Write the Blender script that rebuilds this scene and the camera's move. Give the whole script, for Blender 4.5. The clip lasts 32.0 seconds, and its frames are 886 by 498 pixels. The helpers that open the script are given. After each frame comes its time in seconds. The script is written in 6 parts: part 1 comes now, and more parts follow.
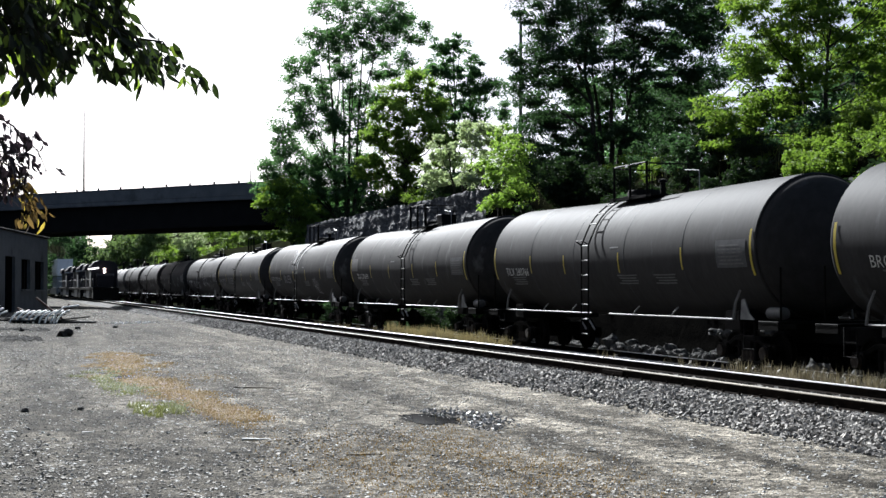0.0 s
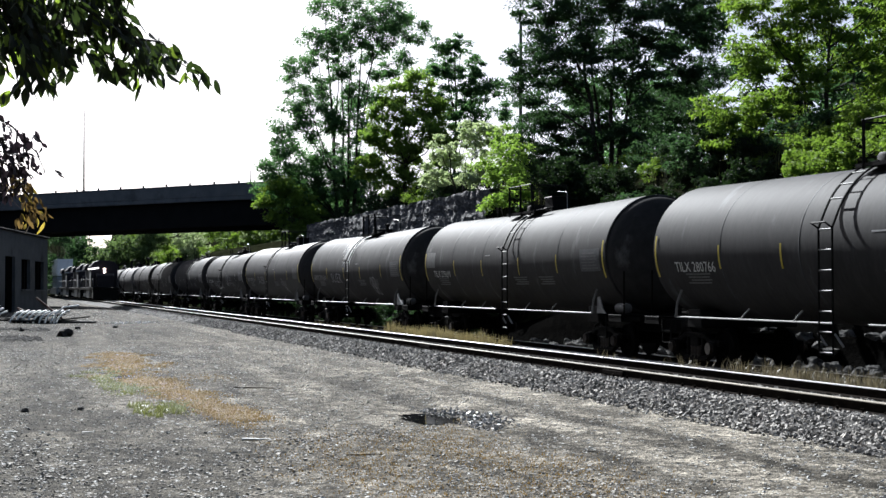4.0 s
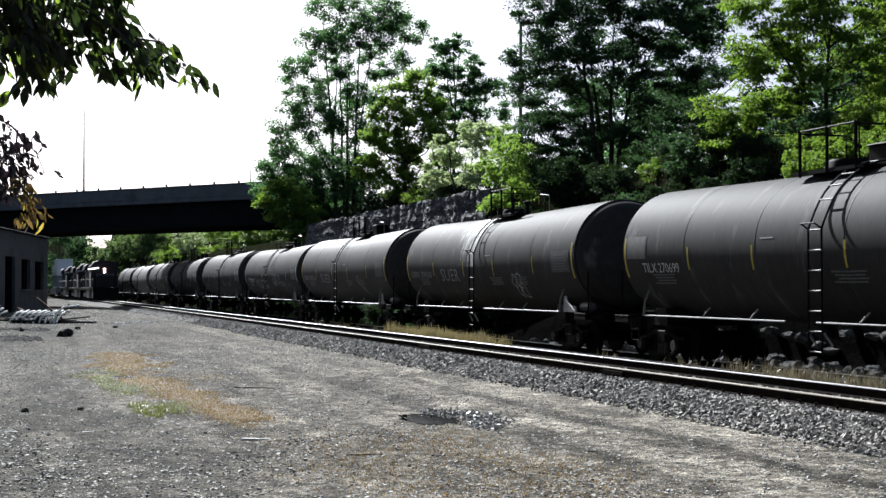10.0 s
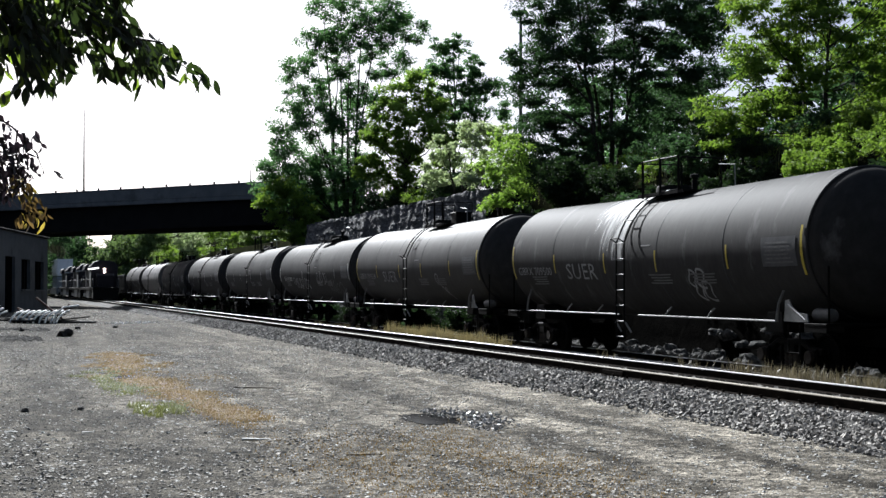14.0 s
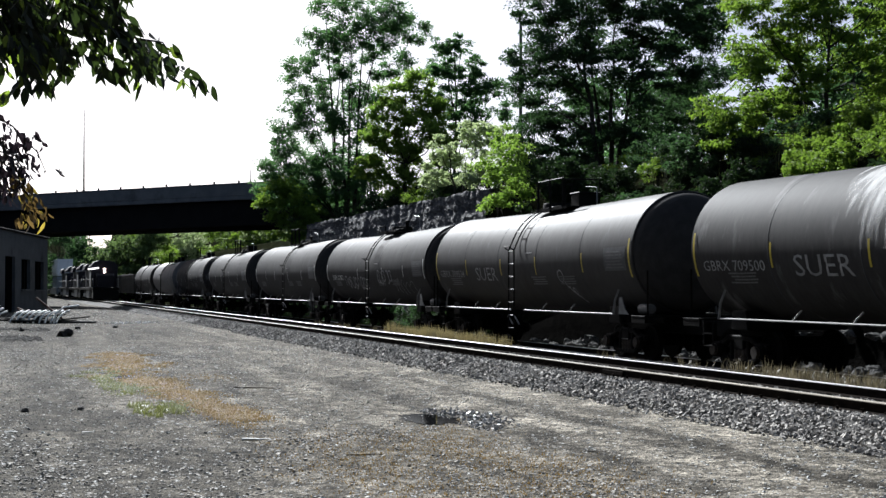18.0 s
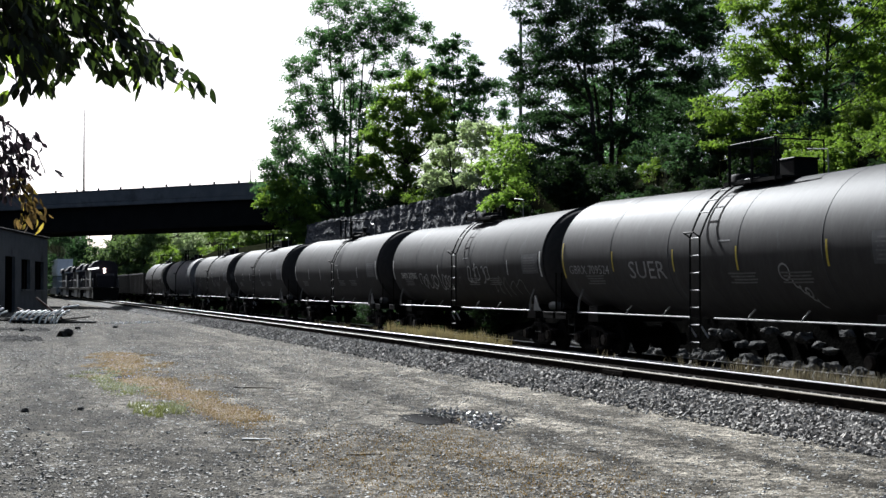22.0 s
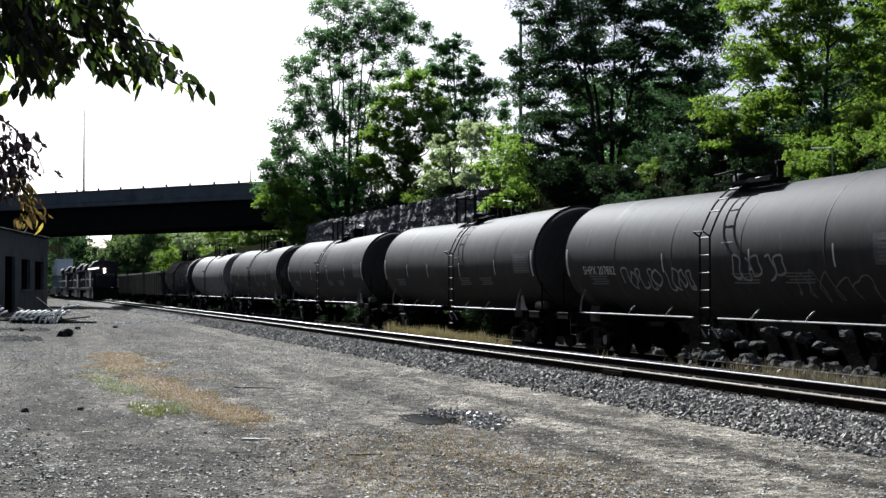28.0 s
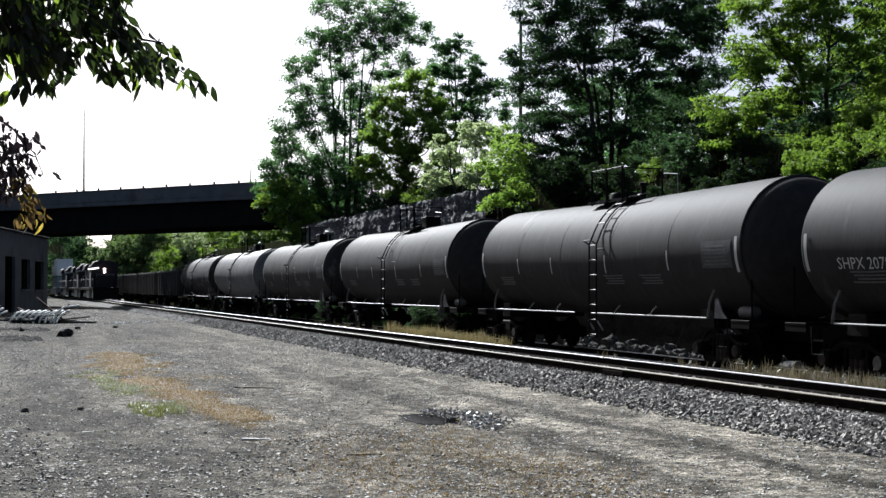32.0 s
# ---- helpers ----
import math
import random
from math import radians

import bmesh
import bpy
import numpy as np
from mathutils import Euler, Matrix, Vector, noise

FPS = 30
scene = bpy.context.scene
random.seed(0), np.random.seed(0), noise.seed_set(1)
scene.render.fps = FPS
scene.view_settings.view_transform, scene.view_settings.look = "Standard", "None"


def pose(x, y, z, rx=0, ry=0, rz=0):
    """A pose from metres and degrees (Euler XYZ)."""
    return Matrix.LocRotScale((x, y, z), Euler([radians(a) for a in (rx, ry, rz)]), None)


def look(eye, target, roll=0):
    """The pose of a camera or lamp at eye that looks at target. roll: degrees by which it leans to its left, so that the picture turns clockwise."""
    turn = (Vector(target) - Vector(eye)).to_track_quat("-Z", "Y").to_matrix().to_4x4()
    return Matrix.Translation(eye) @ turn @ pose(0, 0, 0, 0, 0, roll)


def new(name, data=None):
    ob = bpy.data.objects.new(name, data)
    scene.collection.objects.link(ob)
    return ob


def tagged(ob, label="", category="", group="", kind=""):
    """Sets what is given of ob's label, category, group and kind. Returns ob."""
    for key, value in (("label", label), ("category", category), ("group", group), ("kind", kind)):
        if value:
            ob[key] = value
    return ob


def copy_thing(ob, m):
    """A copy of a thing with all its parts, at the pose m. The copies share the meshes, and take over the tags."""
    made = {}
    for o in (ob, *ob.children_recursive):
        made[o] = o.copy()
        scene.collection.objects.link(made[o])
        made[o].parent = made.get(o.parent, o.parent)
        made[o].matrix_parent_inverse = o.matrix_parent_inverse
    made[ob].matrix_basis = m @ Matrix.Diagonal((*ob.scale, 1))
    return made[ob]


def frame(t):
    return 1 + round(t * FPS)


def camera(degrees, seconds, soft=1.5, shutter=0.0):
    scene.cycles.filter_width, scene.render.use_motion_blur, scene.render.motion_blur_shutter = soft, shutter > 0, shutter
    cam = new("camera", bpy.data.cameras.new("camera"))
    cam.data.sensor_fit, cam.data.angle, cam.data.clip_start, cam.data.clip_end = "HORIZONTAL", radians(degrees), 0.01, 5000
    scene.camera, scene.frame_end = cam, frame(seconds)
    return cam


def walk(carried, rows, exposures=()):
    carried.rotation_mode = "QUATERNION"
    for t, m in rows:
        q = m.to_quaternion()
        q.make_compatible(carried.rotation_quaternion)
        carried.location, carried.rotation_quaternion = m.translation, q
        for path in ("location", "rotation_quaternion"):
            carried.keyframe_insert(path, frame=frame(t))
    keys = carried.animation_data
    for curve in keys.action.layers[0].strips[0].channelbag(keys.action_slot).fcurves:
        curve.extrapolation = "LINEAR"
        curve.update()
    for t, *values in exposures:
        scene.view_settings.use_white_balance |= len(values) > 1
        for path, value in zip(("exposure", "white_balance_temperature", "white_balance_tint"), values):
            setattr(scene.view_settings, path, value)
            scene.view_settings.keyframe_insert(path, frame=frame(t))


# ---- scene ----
cam = camera(36.2, 32.0, soft=1.45)
EYE = pose(0, 0, 1.75, 91.61, 0, -18.24)
walk(cam, [(0.0, EYE), (32.0, EYE)], exposures=[(t, stops, 6000, 9) for t, stops in ((0.0, 1.48), (3.0, 1.46), (6.0, 1.38), (11.0, 1.35), (15.0, 1.26), (32.0, 1.23))])

# ---- light ----
SUN_ELEV, SUN_HEAD = 34.0, -3.5          # degrees; heading is measured from +y towards +x
world = bpy.data.worlds.new("sky")
scene.world = world
world.use_nodes = True
wn, wl = world.node_tree.nodes, world.node_tree.links
sky = wn.new("ShaderNodeTexSky")
sky.sky_type = "NISHITA"
sky.sun_disc = False
sky.sun_elevation = radians(SUN_ELEV)
sky.sun_rotation = radians(SUN_HEAD)
sky.dust_density = 2.3
sky.air_density = 0.36
sky.ozone_density = 0.3
wn["Background"].inputs["Strength"].default_value = 0.05
haze = wn.new("ShaderNodeMix")               # thin white summer haze over the whole sky
haze.data_type = "RGBA"
haze.inputs[0].default_value = 0.05
haze.inputs[7].default_value = (13.6, 16.4, 17.6, 1)
wl.new(sky.outputs[0], haze.inputs[6])
wl.new(haze.outputs[2], wn["Background"].inputs["Color"])
sun = new("sun", bpy.data.lights.new("sun", "SUN"))
sun.data.energy = 5.0
sun.data.angle = radians(0.55)
sun.data.color = (1.0, 0.98, 0.94)
h, e = radians(SUN_HEAD), radians(SUN_ELEV)
sun.matrix_world = look((math.sin(h) * math.cos(e) * 300, math.cos(h) * math.cos(e) * 300, math.sin(e) * 300), (0, 0, 0))

# ---- materials ----


def mat(name, c1, c2, scale=4.0, rough=0.8, bump=0.3, metal=0.0, fine=60.0, c3=None, stain=0.5, amount=0.45,
        dist=0.01, stretch=(1, 1, 1), piece=0.0, island=0.0, rough2=None, spec=0.2):
    """Two colours by a coarse noise, a third in stains, fine grain as bump."""
    m = bpy.data.materials.new(name)
    m.use_nodes = True
    n, l = m.node_tree.nodes, m.node_tree.links
    p = n["Principled BSDF"]
    p.inputs["Roughness"].default_value = rough
    p.inputs["Metallic"].default_value = metal
    p.inputs["Specular IOR Level"].default_value = spec
    co, mp = n.new("ShaderNodeTexCoord"), n.new("ShaderNodeMapping")
    mp.inputs["Scale"].default_value = stretch
    l.new(co.outputs["Object"], mp.inputs["Vector"])

    def tex(s, detail=6.0, r=0.6):
        t = n.new("ShaderNodeTexNoise")
        t.inputs["Scale"].default_value = s
        t.inputs["Detail"].default_value = detail
        t.inputs["Roughness"].default_value = r
        l.new(mp.outputs[0], t.inputs["Vector"])
        return t

    def ramp(src, a, b):
        r = n.new("ShaderNodeMapRange")
        r.inputs["From Min"].default_value, r.inputs["From Max"].default_value = a, b
        l.new(src, r.inputs["Value"])
        return r.outputs["Result"]

    def mixc(fac, a, b, mode="MIX"):
        x = n.new("ShaderNodeMix")
        x.data_type, x.blend_type = "RGBA", mode
        for k, v in ((0, fac), (6, a), (7, b)):
            if isinstance(v, (tuple, float, int)):
                x.inputs[k].default_value = (*v, 1) if isinstance(v, tuple) else v
            else:
                l.new(v, x.inputs[k])
        return x.outputs[2]

    coarse, grain = tex(scale), tex(fine, 4.0, 0.7)
    col = mixc(ramp(coarse.outputs["Fac"], 0.32, 0.68), tuple(c1), tuple(c2))
    g = ramp(grain.outputs["Fac"], 0.25, 0.75)
    gm = n.new("ShaderNodeMapRange")
    gm.inputs["To Min"].default_value, gm.inputs["To Max"].default_value = 0.72, 1.25
    l.new(g, gm.inputs["Value"])
    col = mixc(1.0, col, gm.outputs["Result"], "MULTIPLY")
    if c3:
        st = ramp(tex(stain, 8.0, 0.65).outputs["Fac"], 1 - amount, 1.12 - amount)
        col = mixc(st, col, tuple(c3))
        if rough2 is not None:
            rr = n.new("ShaderNodeMapRange")
            rr.inputs["To Min"].default_value, rr.inputs["To Max"].default_value = rough, rough2
            l.new(st, rr.inputs["Value"])
            l.new(rr.outputs["Result"], p.inputs["Roughness"])
    if piece or island:
        src = n.new("ShaderNodeObjectInfo").outputs["Random"] if piece else n.new("ShaderNodeNewGeometry").outputs["Random Per Island"]
        v = n.new("ShaderNodeMapRange")
        d = piece or island
        v.inputs["To Min"].default_value, v.inputs["To Max"].default_value = 1 - d, 1 + d
        l.new(src, v.inputs["Value"])
        col = mixc(1.0, col, v.outputs["Result"], "MULTIPLY")
    l.new(col, p.inputs["Base Color"])
    if bump:
        b = n.new("ShaderNodeBump")
        b.inputs["Strength"].default_value, b.inputs["Distance"].default_value = bump, dist
        l.new(grain.outputs["Fac"], b.inputs["Height"])
        l.new(b.outputs[0], p.inputs["Normal"])
    return m


def leafmat(name, c1, c2, through_c, trans=0.35, rough=0.5, island=0.35):
    m = mat(name, c1, c2, scale=0.35, rough=rough, bump=0.0, fine=3.0, island=island, spec=0.3)
    n, l = m.node_tree.nodes, m.node_tree.links
    t, mx = n.new("ShaderNodeBsdfTranslucent"), n.new("ShaderNodeMixShader")
    t.inputs["Color"].default_value = (*through_c, 1)
    mx.inputs[0].default_value = trans
    l.new(n["Principled BSDF"].outputs[0], mx.inputs[1])
    l.new(t.outputs[0], mx.inputs[2])
    l.new(mx.outputs[0], n["Material Output"].inputs["Surface"])
    return m


def groundmat():
    """Crushed stone yard: stone cells, dusty strip, drive lanes along y, damp stains; shade at left and far put into
    the colour.
    """
    m = mat("yard_gravel", (0.087, 0.079, 0.065), (0.131, 0.119, 0.0985), scale=1.6, rough=0.9, bump=0.0, fine=22.0,
            c3=(0.04, 0.0395, 0.037), stain=0.55, amount=0.42)
    n, l = m.node_tree.nodes, m.node_tree.links
    p = n["Principled BSDF"]
    p.inputs["Specular IOR Level"].default_value = 0.03
    base = p.inputs["Base Color"].links[0].from_socket
    co = n.new("ShaderNodeTexCoord")

    def noise_at(scale, stretch, lo, hi, tmin, tmax):
        mp, t, r = n.new("ShaderNodeMapping"), n.new("ShaderNodeTexNoise"), n.new("ShaderNodeMapRange")
        mp.inputs["Scale"].default_value = stretch
        t.inputs["Scale"].default_value, t.inputs["Detail"].default_value = scale, 7.0
        t.inputs["Distortion"].default_value = 0.8 if stretch[1] < 1 else 0.0
        l.new(co.outputs["Object"], mp.inputs["Vector"])
        l.new(mp.outputs[0], t.inputs["Vector"])
        for k, v in (("From Min", lo), ("From Max", hi), ("To Min", tmin), ("To Max", tmax)):
            r.inputs[k].default_value = v
        l.new(t.outputs["Fac"], r.inputs["Value"])
        return r.outputs["Result"], t

    lane, _ = noise_at(1.0, (1, 0.06, 1), 0.4, 0.6, 0.72, 1.16)
    speck, st = noise_at(42.0, (1, 1, 1), 0.32, 0.68, 0.3, 1.9)
    vo = n.new("ShaderNodeTexVoronoi")
    vo.inputs["Scale"].default_value = 32.0
    l.new(co.outputs["Object"], vo.inputs["Vector"])
    vr = n.new("ShaderNodeMapRange")
    vr.inputs["To Min"].default_value, vr.inputs["To Max"].default_value = 0.25, 1.95
    l.new(vo.outputs["Color"], vr.inputs["Value"])
    clod, _ = noise_at(5.5, (1, 1, 1), 0.38, 0.62, 0.42, 1.5)
    mottle, _ = noise_at(1.3, (1, 0.5, 1), 0.4, 0.6, 0.56, 1.38)
    sweep, _ = noise_at(0.5, (1, 0.5, 1), 0.42, 0.58, 0.76, 1.12)
    # dusty and pale near the tracks; the left's shade is put into the colour
    sep, dust_shade = n.new("ShaderNodeSeparateXYZ"), n.new("ShaderNodeMapRange")
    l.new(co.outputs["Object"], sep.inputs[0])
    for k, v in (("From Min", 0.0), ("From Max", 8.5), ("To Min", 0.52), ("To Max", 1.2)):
        dust_shade.inputs[k].default_value = v
    l.new(sep.outputs["X"], dust_shade.inputs["Value"])
    ruts = []
    brk, _ = noise_at(0.32, (0.6, 0.5, 1), 0.35, 0.55, 0.25, 1.0)
    for rx, half, depth in ((6.42, 0.34, 0.42), (8.05, 0.36, 0.4), (7.62, 0.16, 1.08), (6.8, 0.14, 1.05), (4.75, 0.3, 0.6)):   # damp wheel ruts along the tracks, pale crests between
        wob, _ = noise_at(0.5, (0.3, 0.35, 1), 0.3, 0.7, -0.3 - rx, 0.3 - rx)
        ad, ab, mr, mx = n.new("ShaderNodeMath"), n.new("ShaderNodeMath"), n.new("ShaderNodeMapRange"), n.new("ShaderNodeMix")
        ad.operation, ab.operation = "ADD", "ABSOLUTE"
        l.new(sep.outputs["X"], ad.inputs[0])
        l.new(wob, ad.inputs[1])
        l.new(ad.outputs[0], ab.inputs[0])
        for k, v in (("From Min", 0.06), ("From Max", half), ("To Min", depth), ("To Max", 1.0)):
            mr.inputs[k].default_value = v
        l.new(ab.outputs[0], mr.inputs["Value"])
        mx.inputs[2].default_value = 1.0
        l.new(brk, mx.inputs[0])
        l.new(mr.outputs["Result"], mx.inputs[3])
        ruts.append(mx.outputs[0])
    far_shade = n.new("ShaderNodeMapRange")           # darker towards the bridge: shade near the hut put into the colour
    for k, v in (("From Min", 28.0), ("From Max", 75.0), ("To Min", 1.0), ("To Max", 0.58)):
        far_shade.inputs[k].default_value = v
    l.new(sep.outputs["Y"], far_shade.inputs["Value"])
    for s in (lane, *ruts, far_shade.outputs["Result"], dust_shade.outputs["Result"], mottle, sweep, clod, speck, vr.outputs["Result"]):
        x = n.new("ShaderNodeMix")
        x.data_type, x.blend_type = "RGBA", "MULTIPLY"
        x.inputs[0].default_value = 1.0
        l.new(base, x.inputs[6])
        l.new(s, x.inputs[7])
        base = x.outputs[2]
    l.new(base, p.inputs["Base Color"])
    b = n.new("ShaderNodeBump")
    b.inputs["Strength"].default_value, b.inputs["Distance"].default_value = 0.7, 0.02
    l.new(vo.outputs["Distance"], b.inputs["Height"])
    b2 = n.new("ShaderNodeBump")
    b2.inputs["Strength"].default_value, b2.inputs["Distance"].default_value = 0.7, 0.03
    l.new(st.outputs["Fac"], b2.inputs["Height"])
    l.new(b.outputs[0], b2.inputs["Normal"])
    l.new(b2.outputs[0], p.inputs["Normal"])
    return m


M_GROUND = groundmat()
M_STONE = mat("crushed_stone", (0.14, 0.131, 0.118), (0.39, 0.367, 0.33), scale=9, rough=0.85, fine=40, island=0.5)
M_BALLAST = mat("ballast_stone", (0.105, 0.1, 0.094), (0.36, 0.34, 0.312), scale=9, rough=0.8, fine=40, island=0.85)
M_BED = mat("ballast_bed", (0.036, 0.035, 0.0335), (0.088, 0.084, 0.078), scale=20, rough=0.95, bump=1.0, fine=24, dist=0.04)
M_RAILHEAD = mat("polished_rail", (0.4, 0.395, 0.4), (0.54, 0.53, 0.54), scale=3, rough=0.38, metal=0.55, bump=0.05, stretch=(1, 0.1, 1))
M_DULLHEAD = mat("dull_rail_head", (0.2, 0.175, 0.14), (0.33, 0.295, 0.24), scale=3, rough=0.55, metal=0.0, bump=0.1, stretch=(1, 0.1, 1))
M_RAIL = mat("rusty_rail", (0.007, 0.0056, 0.0047), (0.016, 0.0125, 0.0102), scale=6, spec=0.01, rough=0.9, bump=0.3)
M_TIE = mat("creosote_timber", (0.10, 0.085, 0.07), (0.2, 0.175, 0.15), scale=3, rough=0.9, bump=0.6, stretch=(0.6, 6, 6), piece=0.3)
M_TANK = mat("black_tank_paint", (0.0215, 0.0212, 0.022), (0.031, 0.0307, 0.032), scale=1.1, stretch=(0.35, 1.0, 0.35), rough=0.7, spec=0.08, bump=0.05, fine=9,
             c3=(0.059, 0.061, 0.0675), stain=1.4, amount=0.4, rough2=0.68)
M_TANK2 = mat("dusty_tank_paint", (0.0225, 0.022, 0.0224), (0.0325, 0.032, 0.0324), scale=1.1, stretch=(0.35, 1.0, 0.35), rough=0.7, spec=0.08, bump=0.05, fine=9,
              c3=(0.094, 0.092, 0.094), stain=1.5, amount=0.42, rough2=0.7)
M_TANK4 = mat("smooth_black_tank_paint", (0.0235, 0.023, 0.0238), (0.0345, 0.034, 0.0348), scale=1.1, stretch=(0.35, 1.0, 0.35), rough=0.62, spec=0.1, bump=0.04, fine=9,
              c3=(0.055, 0.057, 0.063), stain=1.4, amount=0.4, rough2=0.55)
M_TANK3 = mat("pale_grey_tank_paint", (0.09, 0.09, 0.092), (0.13, 0.13, 0.132), scale=0.9, spec=0.1, rough=0.6, bump=0.04, fine=18,
              c3=(0.07, 0.07, 0.07), stain=0.6, amount=0.4)
M_IRON = mat("black_iron", (0.005, 0.005, 0.005), (0.009, 0.0088, 0.0086), scale=5, rough=0.6, spec=0.04, bump=0.15, c3=(0.014, 0.012, 0.01), stain=2.0, amount=0.35)
M_TRUCK = mat("greasy_iron", (0.003, 0.0029, 0.0028), (0.006, 0.0057, 0.0054), scale=5, rough=0.7, spec=0.03, bump=0.3, c3=(0.012, 0.010, 0.008), stain=3.0, amount=0.4)
M_RUST = mat("rusted_casting", (0.02, 0.016, 0.013), (0.05, 0.042, 0.036), scale=8, rough=0.8, spec=0.1, bump=0.3)
M_PIPE = mat("galvanised_pipe", (0.2, 0.2, 0.205), (0.3, 0.3, 0.3), scale=6, rough=0.45, metal=0.4, bump=0.05)
M_RUNG = mat("worn_rung_steel", (0.1, 0.1, 0.1), (0.16, 0.16, 0.16), scale=6, rough=0.6, bump=0.05)
M_SEAM = mat("weld_bead", (0.026, 0.0272, 0.0308), (0.038, 0.0398, 0.045), scale=5, rough=0.6, spec=0.1, bump=0.1)
M_YELLOW = mat("yellow_reflector", (0.3, 0.23, 0.015), (0.38, 0.3, 0.025), scale=6, rough=0.45, bump=0.0)
M_WHITE = mat("white_stencil_paint", (0.35, 0.35, 0.34), (0.5, 0.5, 0.49), scale=7, rough=0.6, bump=0.0)
M_FAINT = mat("faded_stencil_paint", (0.06, 0.06, 0.062), (0.11, 0.11, 0.113), scale=9, rough=0.6, bump=0.0)
M_PLACARD = mat("grey_placard", (0.06, 0.06, 0.061), (0.09, 0.09, 0.091), scale=5, rough=0.6, bump=0.0)
M_PANEL = mat("dull_stencil_panel", (0.05, 0.0515, 0.056), (0.075, 0.077, 0.083), scale=5, rough=0.6, spec=0.1, bump=0.0)
M_SPILL = mat("dried_white_spill", (0.34, 0.34, 0.34), (0.6, 0.6, 0.59), scale=3.5, rough=0.7, bump=0.1)
M_CONC = mat("weathered_concrete", (0.088, 0.095, 0.105), (0.13, 0.137, 0.148), scale=0.6, rough=0.9, bump=0.3, fine=30, c3=(0.05, 0.05, 0.052), stain=0.25, amount=0.42)
M_STEEL = mat("dark_girder_steel", spec=0.05, c1=(0.006, 0.0062, 0.007), c2=(0.01, 0.01, 0.011), scale=0.7, rough=0.7, bump=0.1)
M_HUT = mat("grey_painted_masonry", (0.065, 0.07, 0.076), (0.1, 0.107, 0.114), scale=0.8, rough=0.9, bump=0.3, c3=(0.028, 0.03, 0.033), stain=0.4, amount=0.45)
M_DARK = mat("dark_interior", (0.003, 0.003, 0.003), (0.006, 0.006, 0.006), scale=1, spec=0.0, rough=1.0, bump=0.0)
M_ROCK = mat("grey_limestone", (0.045, 0.046, 0.05), (0.12, 0.12, 0.124), scale=5.0, rough=0.85, bump=1.0, fine=9, dist=0.08, stretch=(1, 1, 1.2), c3=(0.02, 0.02, 0.021), stain=0.5, amount=0.42)
M_BOULDER = mat("dark_broken_limestone", (0.02, 0.02, 0.0205), (0.16, 0.158, 0.153), scale=8.0, rough=0.95, spec=0.05, bump=1.0, fine=14, dist=0.09)
# bank behind the far track; its deep shade is put into the colour
M_BANKSHADE = mat("shade_black_bank", (0.0015, 0.0015, 0.0015), (0.004, 0.0039, 0.0036), scale=3.0, rough=1.0, spec=0.0, bump=1.0, fine=8, dist=0.1)
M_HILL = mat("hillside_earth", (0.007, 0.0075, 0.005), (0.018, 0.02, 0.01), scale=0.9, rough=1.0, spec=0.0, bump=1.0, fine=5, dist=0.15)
M_BARK = mat("dark_bark", (0.02, 0.017, 0.014), (0.045, 0.039, 0.031), scale=4, rough=0.95, bump=0.8, stretch=(3, 3, 0.7))
M_LEAF1 = leafmat("green_leaf", (0.024, 0.058, 0.03), (0.05, 0.101, 0.042), (0.115, 0.245, 0.072), trans=0.44, rough=0.6)
M_LEAF2 = leafmat("yellow_green_leaf", (0.075, 0.14, 0.03), (0.115, 0.185, 0.038), (0.26, 0.42, 0.055), trans=0.44, rough=0.6)
M_LEAF3 = leafmat("dark_green_leaf", (0.02, 0.042, 0.023), (0.034, 0.062, 0.03), (0.06, 0.125, 0.04), trans=0.36, rough=0.75)
# darker leaf copy, with the shade of wood and undergrowth in its colour
M_LEAF5 = leafmat("shade_dark_leaf", (0.010, 0.02, 0.011), (0.02, 0.036, 0.016), (0.03, 0.06, 0.016), trans=0.25, rough=0.8)
M_LEAF6 = leafmat("locust_leaf", (0.046, 0.093, 0.02), (0.086, 0.14, 0.029), (0.205, 0.33, 0.036), trans=0.45, rough=0.6, island=0.6)
M_LEAF7 = leafmat("dull_olive_leaf", (0.045, 0.075, 0.032), (0.085, 0.125, 0.052), (0.13, 0.2, 0.06), trans=0.4, rough=0.7, island=0.6)
M_LEAF4 = leafmat("pale_flowering_leaf", (0.24, 0.3, 0.15), (0.42, 0.46, 0.31), (0.45, 0.55, 0.26), trans=0.42)
# one leaf in two copies: backlit dark, then sunlit bright, by colour
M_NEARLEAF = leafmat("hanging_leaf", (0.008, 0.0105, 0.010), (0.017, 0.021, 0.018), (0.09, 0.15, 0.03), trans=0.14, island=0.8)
M_SUNLEAF = leafmat("hanging_leaf_lit_copy", (0.05, 0.075, 0.024), (0.09, 0.12, 0.035), (0.26, 0.38, 0.04), trans=0.45, island=0.6)
M_CURLLEAF = leafmat("withered_curled_leaf", (0.010, 0.009, 0.013), (0.024, 0.02, 0.028), (0.05, 0.035, 0.045), trans=0.13, island=0.8)
M_DRYLEAF = leafmat("dry_brown_leaf", (0.05, 0.034, 0.018), (0.11, 0.075, 0.035), (0.2, 0.13, 0.04), trans=0.3, island=0.6)
M_OLDLEAF = leafmat("yellowing_leaf", (0.24, 0.19, 0.05), (0.34, 0.27, 0.08), (0.42, 0.32, 0.05), trans=0.4)
M_DRYGRASS = leafmat("dry_grass", (0.1, 0.088, 0.06), (0.18, 0.156, 0.105), (0.2, 0.17, 0.1), trans=0.2)
